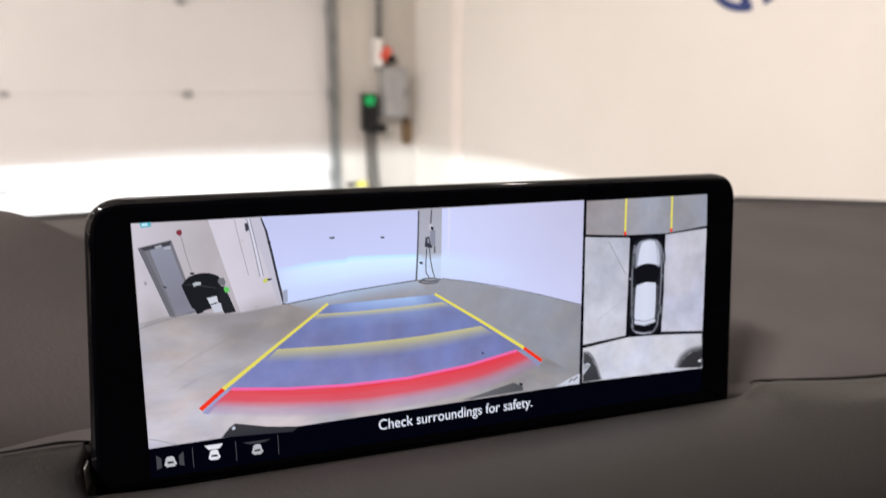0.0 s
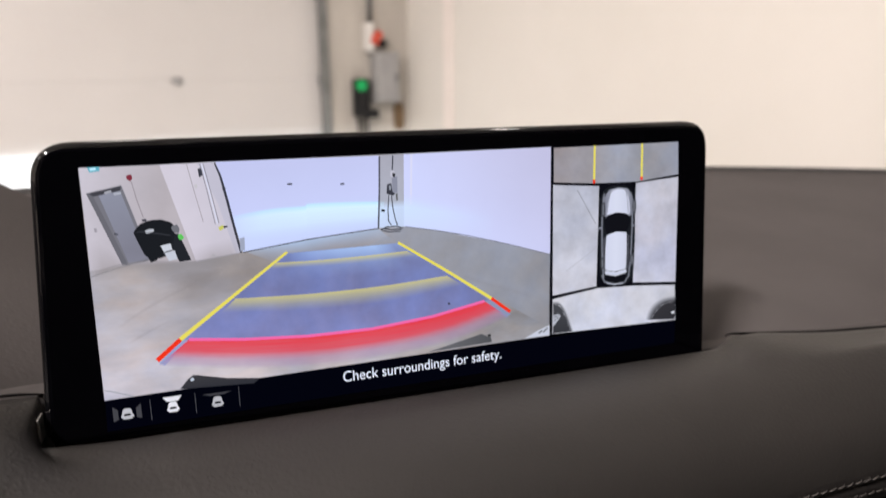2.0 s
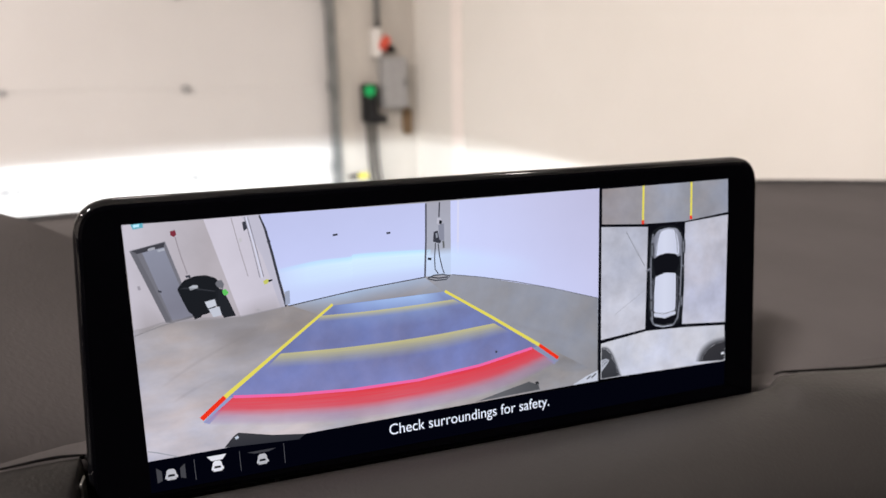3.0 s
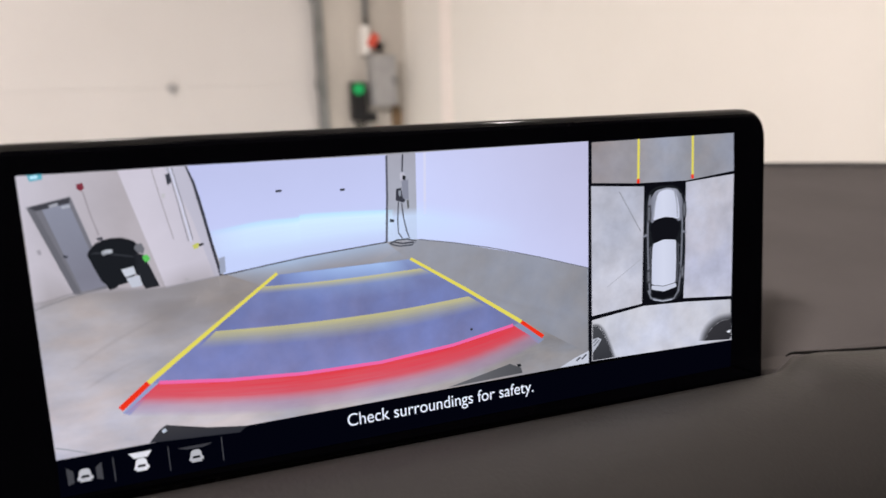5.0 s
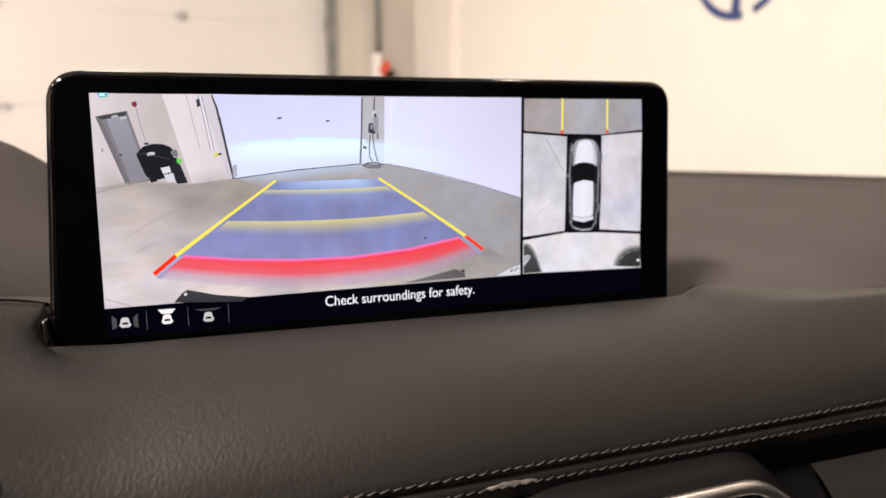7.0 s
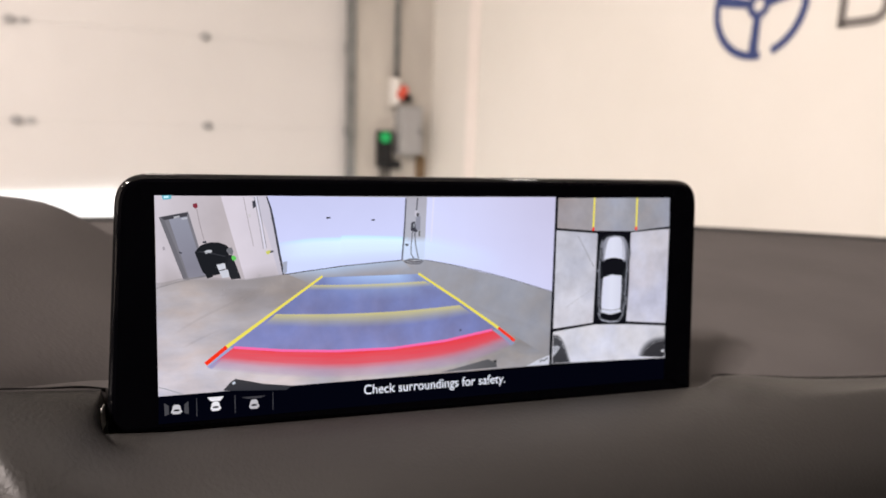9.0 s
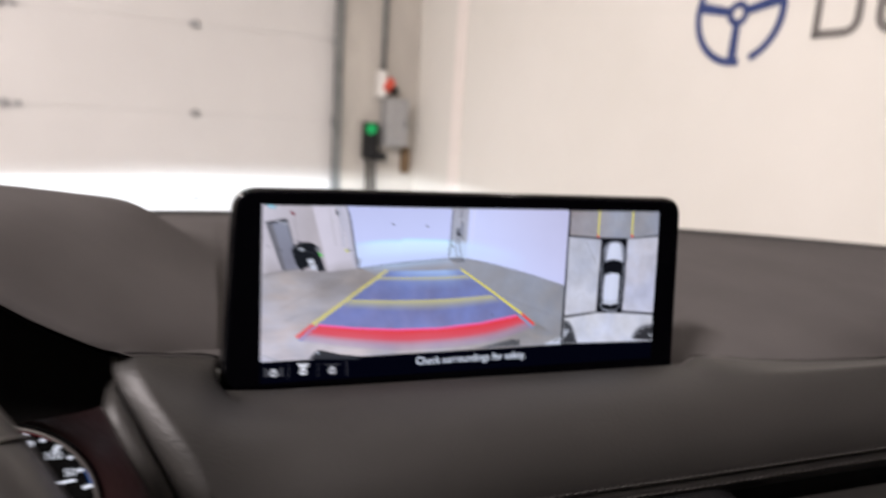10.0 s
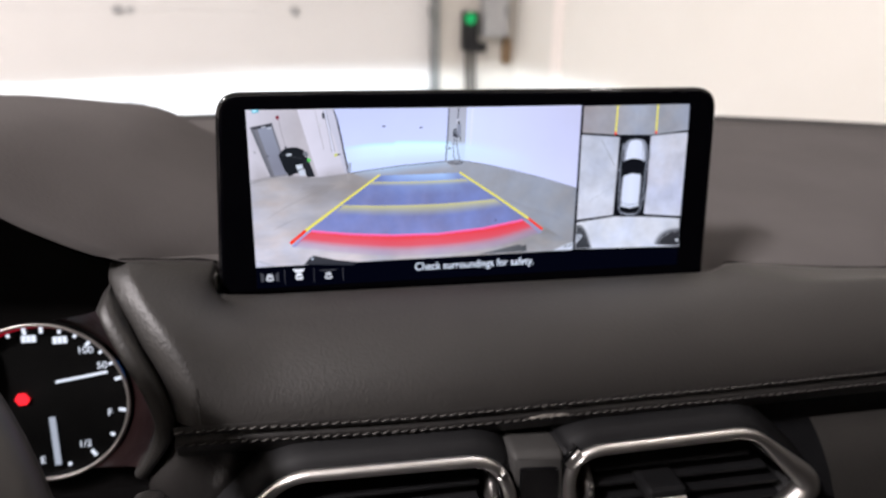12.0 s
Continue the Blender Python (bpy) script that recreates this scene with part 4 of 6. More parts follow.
o = rounded([(-0.07, -0.06), (0.07, -0.06), (0.078, 0.035), (-0.078, 0.035)], 0.03, 6)
part("hub", smooth(plate([(inset(o, 0.006), 0.04), (o, 0.02), (o, 0.002), (inset(o, 0.008), -0.008)])), MATT_BLACK, wheel)
part("column", tube([(0, 0.03, 0), (0, 0.24, -0.02)], 0.045, 20), MATT_BLACK, wheel)

stalk = thing("wiper_stalk", CAR @ pose(-0.162, -0.118, -0.1021, 0, 0, 0), "black wiper stalk with white rear-wiper marks", "stalk")
part("knob", smooth(tube([(-0.0030, 0, -0.001), (-0.0022, 0, -0.001), (0.0015, 0, -0.0005), (0.0050, 0, 0), (0.0072, 0, 0), (0.0082, 0, 0)], [0.0120, 0.0137, 0.0141, 0.0133, 0.0110, 0.0075], 24)), CHARCOAL, stalk, "ridged end knob")
part("arm", tube([(-0.002, 0, -0.001), (-0.06, 0.004, -0.004), (-0.12, 0.01, -0.01)], [0.0119, 0.0114, 0.0105], 20), CHARCOAL, stalk)
STALK_WHITE = surface("stalk_marking", (0.4, 0.4, 0.39), (0.5, 0.5, 0.49), 0.5, scale=200)
lettering("REAR", 0.0029, "lettering", STALK_WHITE, stalk, pose(-0.0202, -0.0080, 0.0066, 47, 0, 0))
for x0, z0, x1, z1 in ((-0.0028, -0.0018, -0.0024, 0.0017), (-0.0028, 0.0013, 0.0026, 0.0017), (0.0022, -0.0018, 0.0026, 0.0017), (-0.0028, -0.0018, 0.0008, -0.0014)):
    mark = part("mark", box(x0, -0.0004, z0, x1, 0.0010, z1), STALK_WHITE, stalk)
    mark.matrix_local = pose(-0.0165, -0.0100, 0.0038, -27.5, 0, 0)

# ---- the display ----
FACE = CAR @ pose(0, 0, 0, -5, 0, 0)
disp = thing("infotainment_display", FACE, "wide black car display showing a lit parking-camera picture", "display")
o = rounded([(-0.1432, -0.0532), (0.1406, -0.0580), (0.1392, 0.0547), (-0.1366, 0.0547)], [0.009, 0.003, 0.013, 0.013], 8)
part("housing", smooth(plate([(inset(o, 0.012), 0.016), (inset(o, 0.004), 0.0145), (inset(o, 0.0006), 0.009), (o, 0.005), (inset(o, 0.0004), 0.0022), (inset(o, 0.0018), 0.0008)])), HOUSING_BLACK, disp, "gloss black rounded housing")
part("front_glass", plate([(inset(o, 0.0022), 0.0025), (inset(o, 0.0022), 0.0004), (inset(o, 0.0034), 0.0)]), SCREEN_GLASS, disp, "black glass front")
part("foot", box(-0.08, 0.006, -0.095, 0.08, 0.022, -0.05, 0.004), MATT_BLACK, disp)
part("side_bracket", box(-0.1440, -0.0030, -0.0486, -0.1431, 0.004, -0.0396, 0.0004), SATIN_CHROME, disp, "bright metal bracket at the corner")


def lit(name, outline, material, layer, label=""):
    """A flat patch of the display's picture: outline in millimetres on its face."""
    bm = bmesh.new()
    bm.faces.new([bm.verts.new((u / 1000, -0.0002 - 0.00004 * layer, v / 1000)) for u, v in outline])
    bmesh.ops.triangulate(bm, faces=bm.faces)
    return part(name, bm, material, disp, label)


def lit_line(name, points, width, material, layer, label=""):
    """A flat line of that width (mm) along points of the display's face."""
    pts = [Vector(p) for p in points]
    left, right = [], []
    for i, p in enumerate(pts):
        d = (pts[min(i + 1, len(pts) - 1)] - pts[max(i - 1, 0)]).normalized()
        w = (width[i] if isinstance(width, (list, tuple)) else width) / 2
        left.append(p + Vector((-d.y, d.x)) * w)
        right.append(p - Vector((-d.y, d.x)) * w)
    y = -0.0002 - 0.00004 * layer
    return part(name, grid([[(q[0] / 1000, y, q[1] / 1000) for q in left], [(q[0] / 1000, y, q[1] / 1000) for q in right]]), material, disp, label)


def lit_band(name, upper, lower, material, layer, label=""):
    """A band between two lines of the display's face, v of its UV map running from 1 (upper) to 0."""
    def fine(line):
        pts = [Vector(p) for p in line]
        out = []
        for k in range(25):
            s = k / 24 * (len(pts) - 1)
            i = min(int(s), len(pts) - 2)
            w = s - i
            p0, p1, p2, p3 = pts[max(i - 1, 0)], pts[i], pts[i + 1], pts[min(i + 2, len(pts) - 1)]
            out.append(0.5 * (2 * p1 + (p2 - p0) * w + (2 * p0 - 5 * p1 + 4 * p2 - p3) * w * w + (3 * p1 - p0 - 3 * p2 + p3) * w ** 3))
        return out
    y = -0.0002 - 0.00004 * layer
    a, b = fine(upper), fine(lower)
    bm = grid([[(q[0] / 1000, y, q[1] / 1000) for q in a], [(q[0] / 1000, y, q[1] / 1000) for q in b]])
    uv = bm.loops.layers.uv.new("UVMap")
    bm.verts.index_update()
    for face in bm.faces:
        for loop in face.loops:
            loop[uv].uv = ((loop.vert.index % 25) / 24, 1.0 if loop.vert.index < 25 else 0.0)
    return part(name, bm, material, disp, label)


NAVY = glow("screen_navy", (0.0009, 0.0011, 0.0036))
lit("status_bar", [(-122.3, -37.0), (122.0, -37.6), (122.0, -49.0), (-122.8, -49.0)], NAVY, 0, "dark navy caption bar")
# the concrete floor fills the camera picture, the rest lies over it
FLOOR_LIT = lit_picture("screen_floor", [(0.0, (0.56, 0.52, 0.535)), (0.3, (0.44, 0.405, 0.40)), (0.62, (0.335, 0.29, 0.258)), (0.8, (0.31, 0.28, 0.262)), (1.0, (0.35, 0.335, 0.34))], (0.32, 0.95), -0.062, 0.012, 0.27, 24, (1.0, 1.0, 2.2), ((-0.12, 0.06), [(0, (1.03, 1.0, 0.98)), (0.5, (1.02, 1.0, 0.98)), (1, (0.92, 0.99, 1.06))]), (30, (1.06, 0.99, 0.92), (0.95, 1.0, 1.08)))
lit("camera_picture", [(-121.8, 45.7), (57.1, 45.7), (55.6, -36.5), (-122.5, -37.2)], FLOOR_LIT, 1, "lit parking-camera picture of a garage")
lit("picture_shade", [(-30.9, 7.4), (-8.0, 16.9), (18.0, 11.5), (56.0, 0.2), (55.4, -32.5), (29.8, -16.7)], lit_picture("screen_floor_grey", [(0, (0.34, 0.335, 0.35)), (1, (0.285, 0.28, 0.29))], (1, 0), -0.02, 0.06, 0.14, 40, None, None, (45, (1.04, 1.0, 0.95), (0.97, 1.0, 1.05))), 2)
lit("side_wall", [(-121.7, 45.7), (-121.2, 45.8), (-95.8, 45.5), (-87.0, 10.3), (-109.9, 11.1), (-121.9, 10.2)], lit_picture("screen_wall_beige", [(0, (0.60, 0.54, 0.55)), (0.5, (0.47, 0.41, 0.40)), (1, (0.52, 0.46, 0.46))], (1, -0.2), -0.13, -0.075, 0.06, 60), 3)
lit("wall_pillar", [(-96.3, 45.6), (-77.5, 45.8), (-74.5, 32.0), (-71.6, 12.0), (-87.2, 10.3)], lit_picture("screen_pillar", [(0, (0.66, 0.59, 0.61)), (0.6, (0.62, 0.56, 0.58)), (1, (0.5, 0.46, 0.48))], (1, 0.25), -0.085, -0.055, 0.04, 60), 4)
lit("wall_pillar_side", [(-83.7, 45.5), (-77.5, 45.8), (-74.5, 32.0), (-71.6, 12.0), (-73.2, 11.8), (-77.9, 30.6)], lit_picture("screen_pillar_side", [(0, (0.56, 0.52, 0.56)), (1, (0.50, 0.47, 0.52))], (1, 0), -0.08, -0.055, 0.03), 5)
DOOR_LIT = lit_picture("screen_door_white", [(0.0, (0.60, 0.665, 0.875)), (0.40, (0.605, 0.655, 0.86)), (0.62, (0.60, 0.615, 0.83)), (1.0, (0.57, 0.575, 0.77))], (-0.06, 1.0), 0.008, 0.048, 0.015, 40)
lit("roller_door", [(-77.5, 45.8), (-17.0, 45.3), (-18.8, 17.1), (-46.1, 15.1), (-70.6, 12.2), (-74.5, 32.0)], DOOR_LIT, 6, "bright white garage door in the picture")
BEAM = lit_fade("screen_beam", [(0, (0.64, 0.74, 0.92)), (0.45, (0.70, 0.85, 0.96)), (0.8, (0.72, 0.90, 0.97)), (0.93, (0.56, 0.84, 0.96)), (1, (0.58, 0.78, 0.95))], [(0.0, 0.0), (0.4, 0.75), (0.85, 1.0), (0.95, 0.9), (1.0, 0.0)], [(0.0, 0.25), (0.15, 0.8), (0.4, 1.0), (1.0, 1.0)], 0.12)
lit_band("door_glare", [(-73.1, 26.2), (-59.1, 27.9), (-47.3, 28.1), (-45.3, 28.9), (-32.4, 28.6), (-16.2, 27.8)], [(-71.6, 15.5), (-59.6, 15.5), (-47.8, 16.2), (-45.8, 16.4), (-32.9, 17.0), (-16.8, 17.6)], BEAM, 7, "pale blue beam of the headlamps")
lit("corner_strip", [(-17.2, 45.3), (-7.0, 45.4), (-8.1, 27.5), (-8.3, 17.0), (-19.0, 17.2)], lit_picture("screen_concrete", [(0, (0.58, 0.64, 0.78)), (0.38, (0.60, 0.69, 0.82)), (0.46, (0.43, 0.43, 0.46)), (1, (0.42, 0.40, 0.43))], (0, 1), 0.012, 0.046, 0.06, 60), 7)
lit("white_wall", [(-7.4, 45.4), (57.1, 45.7), (56.2, -0.2), (36.0, 6.2), (18.0, 11.3), (3.9, 14.6), (-8.5, 17.0)], lit_picture("screen_wall_white", [(0, (0.66, 0.70, 0.93)), (0.35, (0.65, 0.66, 0.87)), (0.75, (0.60, 0.58, 0.74)), (1, (0.57, 0.54, 0.68))], (0.75, 0.6), -0.005, 0.066, 0.02, 30), 8)
GLARE = lit_fade("screen_wall_glare", [(0, (0.66, 0.80, 0.98)), (1, (0.66, 0.80, 0.98))], [(0.0, 0.25), (0.35, 0.6), (0.6, 0.75), (0.85, 0.2), (1.0, 0.0)], [(0.0, 1.0), (0.4, 0.6), (1.0, 0.0)])
lit_band("wall_glare", [(-8.0, 29.9), (10.4, 26.2), (31.1, 21.5)], [(-8.5, 17.0), (9.8, 13.2), (30.6, 7.8)], GLARE, 9)
FLOOR_GLARE = lit_fade("screen_floor_glare", [(0, (0.40, 0.44, 0.55)), (1, (0.46, 0.58, 0.74))], [(0.0, 0.0), (0.5, 0.4), (1.0, 0.85)], [(0.0, 0.3), (0.4, 1.0), (1.0, 0.6)])
lit_band("floor_glare", [(-69.4, 12.1), (-46.1, 14.8), (-18.9, 16.8)], [(-57.1, 6.2), (-37.9, 8.1), (-12.2, 10.7)], FLOOR_GLARE, 11)
lit("wall_seam", [(-4.7, 45.4), (-3.8, 45.4), (-4.9, 25.1), (-5.8, 25.2)], glow("screen_seam", (0.72, 0.70, 0.82)), 9)
LINE_DARK = glow("screen_dark_line", (0.045, 0.045, 0.055))
INK = glow("screen_ink", (0.012, 0.013, 0.015))
lit_line("door_edge", [(-77.9, 45.5), (-76.3, 40.6), (-74.7, 32.0), (-73.1, 22.2), (-71.4, 12.1)], [0.5, 0.8, 0.9, 0.9, 0.7], LINE_DARK, 10)
lit_line("door_edge", [(-17.2, 45.1), (-17.9, 31.4), (-19.0, 17.2)], 0.7, glow("screen_grey_line", (0.10, 0.10, 0.12)), 10)
lit_line("door_foot", [(-70.6, 12.2), (-46.1, 15.1), (-18.8, 17.1)], 0.35, LINE_DARK, 10)
lit_line("wall_foot", [(-8.0, 16.9), (3.9, 14.6), (18.0, 11.3), (36.0, 6.2), (56.2, -0.2)], 0.3, glow("screen_foot_line", (0.16, 0.16, 0.18)), 10)
for a in ([(-52.9, 36.3), (-51.1, 36.4)], [(-33.0, 35.2), (-31.5, 35.3)]):
    lit_line("door_hinge", a, 0.7, LINE_DARK, 10)
lit_line("door_hinge", [(-76.0, 35.9), (-74.9, 36.3)], 0.7, LINE_DARK, 11)
lit("door_bracket", [(-71.4, 17.5), (-69.7, 17.9), (-69.9, 13.0), (-71.6, 12.6)], glow("screen_bracket", (0.36, 0.38, 0.45)), 11)
# things on the corner strip
lit_line("conduit", [(-11.8, 45.2), (-12.3, 39.6)], 0.5, LINE_DARK, 9)
lit("isolator", [(-13.1, 39.3), (-11.6, 39.2), (-11.3, 37.8), (-12.3, 36.4), (-13.2, 37.2)], glow("screen_isolator", (0.55, 0.52, 0.55)), 10)
lit("switch", [(-12.2, 38.5), (-11.1, 38.0), (-11.5, 36.7), (-12.4, 37.1)], INK, 11)
lit("grey_box", [(-12.7, 36.8), (-10.4, 37.0), (-10.6, 30.6), (-12.7, 30.4)], glow("screen_box", (0.27, 0.27, 0.31)), 10)
lit("controller", [(-14.7, 34.1), (-13.0, 34.5), (-12.6, 31.1), (-11.7, 30.3), (-12.5, 29.5), (-15.1, 30.4)], LINE_DARK, 11)
lit("controller_face", [(-14.0, 33.5), (-13.2, 33.6), (-13.2, 31.8), (-13.9, 31.7)], glow("screen_grey_face", (0.3, 0.31, 0.33)), 12)
lit("brush", [(-11.4, 30.3), (-10.6, 30.4), (-10.6, 27.7), (-11.3, 27.4)], glow("screen_brush", (0.13, 0.13, 0.12)), 11)
lit_line("cable", [(-14.2, 29.8), (-14.8, 24.0), (-14.8, 19.7), (-13.6, 17.8)], 0.4, LINE_DARK, 10)
lit_line("cable", [(-13.1, 29.5), (-12.8, 24.8), (-12.0, 20.2), (-11.2, 17.7)], 0.4, LINE_DARK, 10)
lit_line("hose_coil", [(-18.1, 16.5), (-15.6, 17.4), (-11.8, 17.4), (-8.9, 16.5), (-10.5, 15.3), (-14.7, 15.3), (-17.8, 16.3)], 0.5, glow("screen_hose", (0.07, 0.075, 0.085)), 12)
lit_line("hose_coil", [(-17.2, 17.0), (-13.7, 16.1), (-9.9, 16.2)], 0.5, LINE_DARK, 12)
lit_line("valve", [(-17.5, 24.1), (-16.1, 23.8)], 0.9, INK, 11)
# the left side of the garage
lit("door_frame", [(-120.3, 37.0), (-109.1, 39.2), (-105.8, 26.7), (-102.1, 12.2), (-109.9, 11.1), (-111.4, 11.4)], glow("screen_frame", (0.19, 0.18, 0.19)), 5)
lit("door_lintel", [(-119.7, 37.0), (-109.2, 38.9), (-109.6, 37.3), (-118.2, 35.8)], glow("screen_lintel", (0.055, 0.052, 0.058)), 7)
lit("grey_door", [(-116.5, 36.1), (-109.7, 37.4), (-106.6, 25.7), (-102.9, 13.0), (-109.4, 11.5), (-112.9, 23.5)], lit_picture("screen_grey_door", [(0, (0.30, 0.29, 0.33)), (0.5, (0.23, 0.22, 0.25)), (1, (0.27, 0.27, 0.31))], (0, 1), -0.004, 0.036, 0.06), 6)
lit("door_closer", [(-114.7, 37.2), (-112.5, 37.7), (-112.3, 36.9), (-114.6, 36.4)], glow("screen_closer", (0.40, 0.39, 0.40)), 8)
lit("door_closer", [(-111.8, 36.6), (-109.5, 37.0), (-109.4, 36.2), (-111.6, 35.9)], glow("screen_closer_arm", (0.45, 0.45, 0.47)), 8)
lit("frame_side", [(-120.3, 37.0), (-118.4, 36.4), (-113.8, 23.2), (-109.8, 11.3), (-111.6, 11.3)], glow("screen_frame_side", (0.15, 0.142, 0.15)), 7)
lit_line("door_handle", [(-113.0, 22.6), (-111.9, 22.2)], 0.6, LINE_DARK, 7)
lit("exit_sign", [(-119.0, 45.8), (-115.3, 45.9), (-115.3, 44.4), (-118.5, 44.0)], glow("screen_cyan", (0.12, 0.42, 0.48)), 7)
lit("exit_sign_face", [(-118.3, 45.5), (-116.4, 45.7), (-116.4, 44.8), (-118.2, 44.6)], glow("screen_cyan_light", (0.55, 0.85, 0.9)), 8)
lit("alarm", [(-107.2, 42.4), (-105.6, 42.8), (-105.3, 41.2), (-106.2, 40.4), (-107.2, 41.2)], glow("screen_alarm", (0.22, 0.03, 0.045)), 7)
lit_line("alarm_wire", [(-105.8, 40.4), (-104.7, 33.9), (-103.2, 27.5)], 0.35, glow("screen_wire", (0.34, 0.29, 0.29)), 7)
lit("switch_plate", [(-119.3, 24.9), (-118.4, 25.0), (-118.2, 23.7), (-119.0, 23.5)], glow("screen_plate", (0.36, 0.32, 0.33)), 7)
lit("waste_cart", rounded([(-107.0, 22.5), (-105.9, 23.9), (-104.3, 25.5), (-100.8, 26.5), (-97.4, 26.4), (-94.4, 25.2), (-93.1, 23.5), (-94.5, 15.8), (-96.8, 13.2), (-99.5, 12.6), (-102.2, 12.7), (-104.0, 14.0), (-105.3, 17.5)], 0.6, 3), INK, 8, "black waste cart in the picture")
lit("waste_box", [(-94.6, 21.5), (-92.3, 20.9), (-90.6, 16.4), (-88.8, 11.0), (-92.8, 10.7), (-95.0, 15.8)], glow("screen_bin_ink", (0.018, 0.019, 0.022)), 8)
lit("cart_bag", [(-103.2, 22.8), (-101.8, 23.4), (-100.2, 23.2), (-100.3, 22.3), (-102.8, 21.7)], glow("screen_bag", (0.5, 0.5, 0.5)), 9)
lit("cart_bag", [(-94.2, 23.8), (-92.4, 24.3), (-91.7, 22.6), (-92.2, 21.0), (-93.9, 21.8), (-94.5, 22.9)], glow("screen_dull_bag", (0.17, 0.165, 0.17)), 9)
lit("cart_top", [(-103.9, 26.9), (-102.4, 27.1), (-102.2, 26.1), (-103.7, 26.2)], LINE_DARK, 9)
lit("cart_lid_edge", [(-106.4, 22.4), (-104.6, 22.9), (-99.5, 21.9), (-94.9, 20.7), (-95.0, 20.3), (-99.6, 21.4), (-104.6, 22.4)], glow("screen_gap", (0.035, 0.036, 0.04)), 9)
lit("white_box", [(-98.6, 17.1), (-95.2, 17.7), (-94.8, 15.4), (-97.7, 14.7)], glow("screen_white_box", (0.62, 0.62, 0.63)), 10)
lit("white_box", [(-97.6, 14.4), (-94.0, 15.0), (-93.4, 11.8), (-96.3, 11.4)], glow("screen_white_box_low", (0.58, 0.58, 0.60)), 10)
lit("green_tag", [(-92.4, 20.6), (-91.3, 20.8), (-90.5, 19.6), (-90.9, 18.8), (-92.0, 18.6), (-92.5, 19.6)], glow("screen_green", (0.12, 0.55, 0.10)), 10)
lit("cart_wheel", [(-103.0, 13.2), (-101.4, 13.9), (-99.8, 12.8), (-100.2, 12.0), (-102.3, 11.4)], INK, 10)
PIPE = glow("screen_pipe", (0.17, 0.16, 0.19))
PIPE_PALE = glow("screen_pipe_pale", (0.70, 0.68, 0.74))
lit_line("pipe", [(-82.9, 45.3), (-81.3, 35.8), (-79.5, 23.5)], 0.22, PIPE, 9)
lit_line("pipe", [(-82.3, 45.4), (-80.6, 35.7), (-78.7, 23.4)], 0.45, PIPE_PALE, 9)
lit_line("pipe", [(-81.8, 45.4), (-80.1, 35.7), (-78.2, 23.7)], 0.22, PIPE, 9)
lit_line("pipe", [(-87.3, 45.4), (-85.4, 34.4), (-83.5, 24.5)], 0.25, glow("screen_thin_pipe", (0.36, 0.31, 0.31)), 8)
lit("pipe_box", [(-83.8, 43.6), (-82.5, 43.9), (-82.3, 41.3), (-83.5, 40.4)], LINE_DARK, 9)
lit("lever", [(-78.6, 22.1), (-77.3, 22.8), (-76.6, 22.6), (-76.9, 21.3), (-78.1, 20.9)], glow("screen_lever", (0.60, 0.58, 0.12)), 9)
lit("lever_grip", [(-76.8, 22.4), (-75.4, 22.6), (-75.3, 22.0), (-76.7, 21.6)], INK, 9)
lit("socket", [(-85.5, 38.0), (-84.5, 38.2), (-84.4, 36.9), (-85.3, 36.7)], glow("screen_socket", (0.58, 0.54, 0.52)), 9)
lit_line("pillar_foot", [(-87.2, 10.3), (-81.6, 11.0), (-71.6, 12.1)], 0.3, glow("screen_pillar_foot", (0.33, 0.30, 0.30)), 9)
lit("bright_patch", [(-82.1, 11.8), (-81.2, 12.7), (-79.8, 11.5)], glow("screen_stone", (0.44, 0.40, 0.39)), 9)
lit_line("floor_joint", [(-122.0, 8.0), (-113.5, 10.4), (-109.0, 11.2)], 0.35, glow("screen_joint", (0.27, 0.245, 0.235)), 4)
# worn brown streaks on the floor
STAIN = lit_fade("screen_floor_stain", [(0, (0.25, 0.215, 0.195)), (1, (0.23, 0.20, 0.18))], [(0.0, 0.0), (0.35, 0.45), (0.7, 0.5), (1.0, 0.0)], [(0.0, 0.0), (0.4, 0.9), (0.75, 0.8), (1.0, 0.2)])
lit_band("floor_stain", [(-104.5, 6.9), (-87.8, 8.0), (-72.9, 8.0), (-60.1, 7.6)], [(-109.4, -9.0), (-95.8, -8.4), (-83.5, -7.5), (-75.4, -3.4)], STAIN, 2)
STREAK = lit_fade("screen_floor_streak", [(0, (0.24, 0.21, 0.195)), (1, (0.24, 0.21, 0.195))], [(0.0, 0.0), (0.5, 0.2), (1.0, 0.0)], [(0.0, 0.0), (0.3, 1.0), (0.7, 0.7), (1.0, 0.0)])
lit_band("floor_streak", [(-117.0, -11.2), (-105.9, -4.5), (-91.5, 2.1), (-79.0, 7.3)], [(-116.3, -12.7), (-104.9, -5.9), (-90.5, 0.8), (-77.9, 6.4)], STREAK, 3)
lit_band("floor_streak", [(-113.3, -16.8), (-105.4, -12.9), (-97.5, -9.8)], [(-112.6, -18.3), (-104.7, -14.2), (-96.7, -10.8)], STREAK, 3)
lit_band("floor_streak", [(13.3, -2.9), (27.9, -8.8), (52.2, -17.4)], [(11.9, -5.5), (26.5, -11.9), (51.7, -20.7)], STREAK, 3)
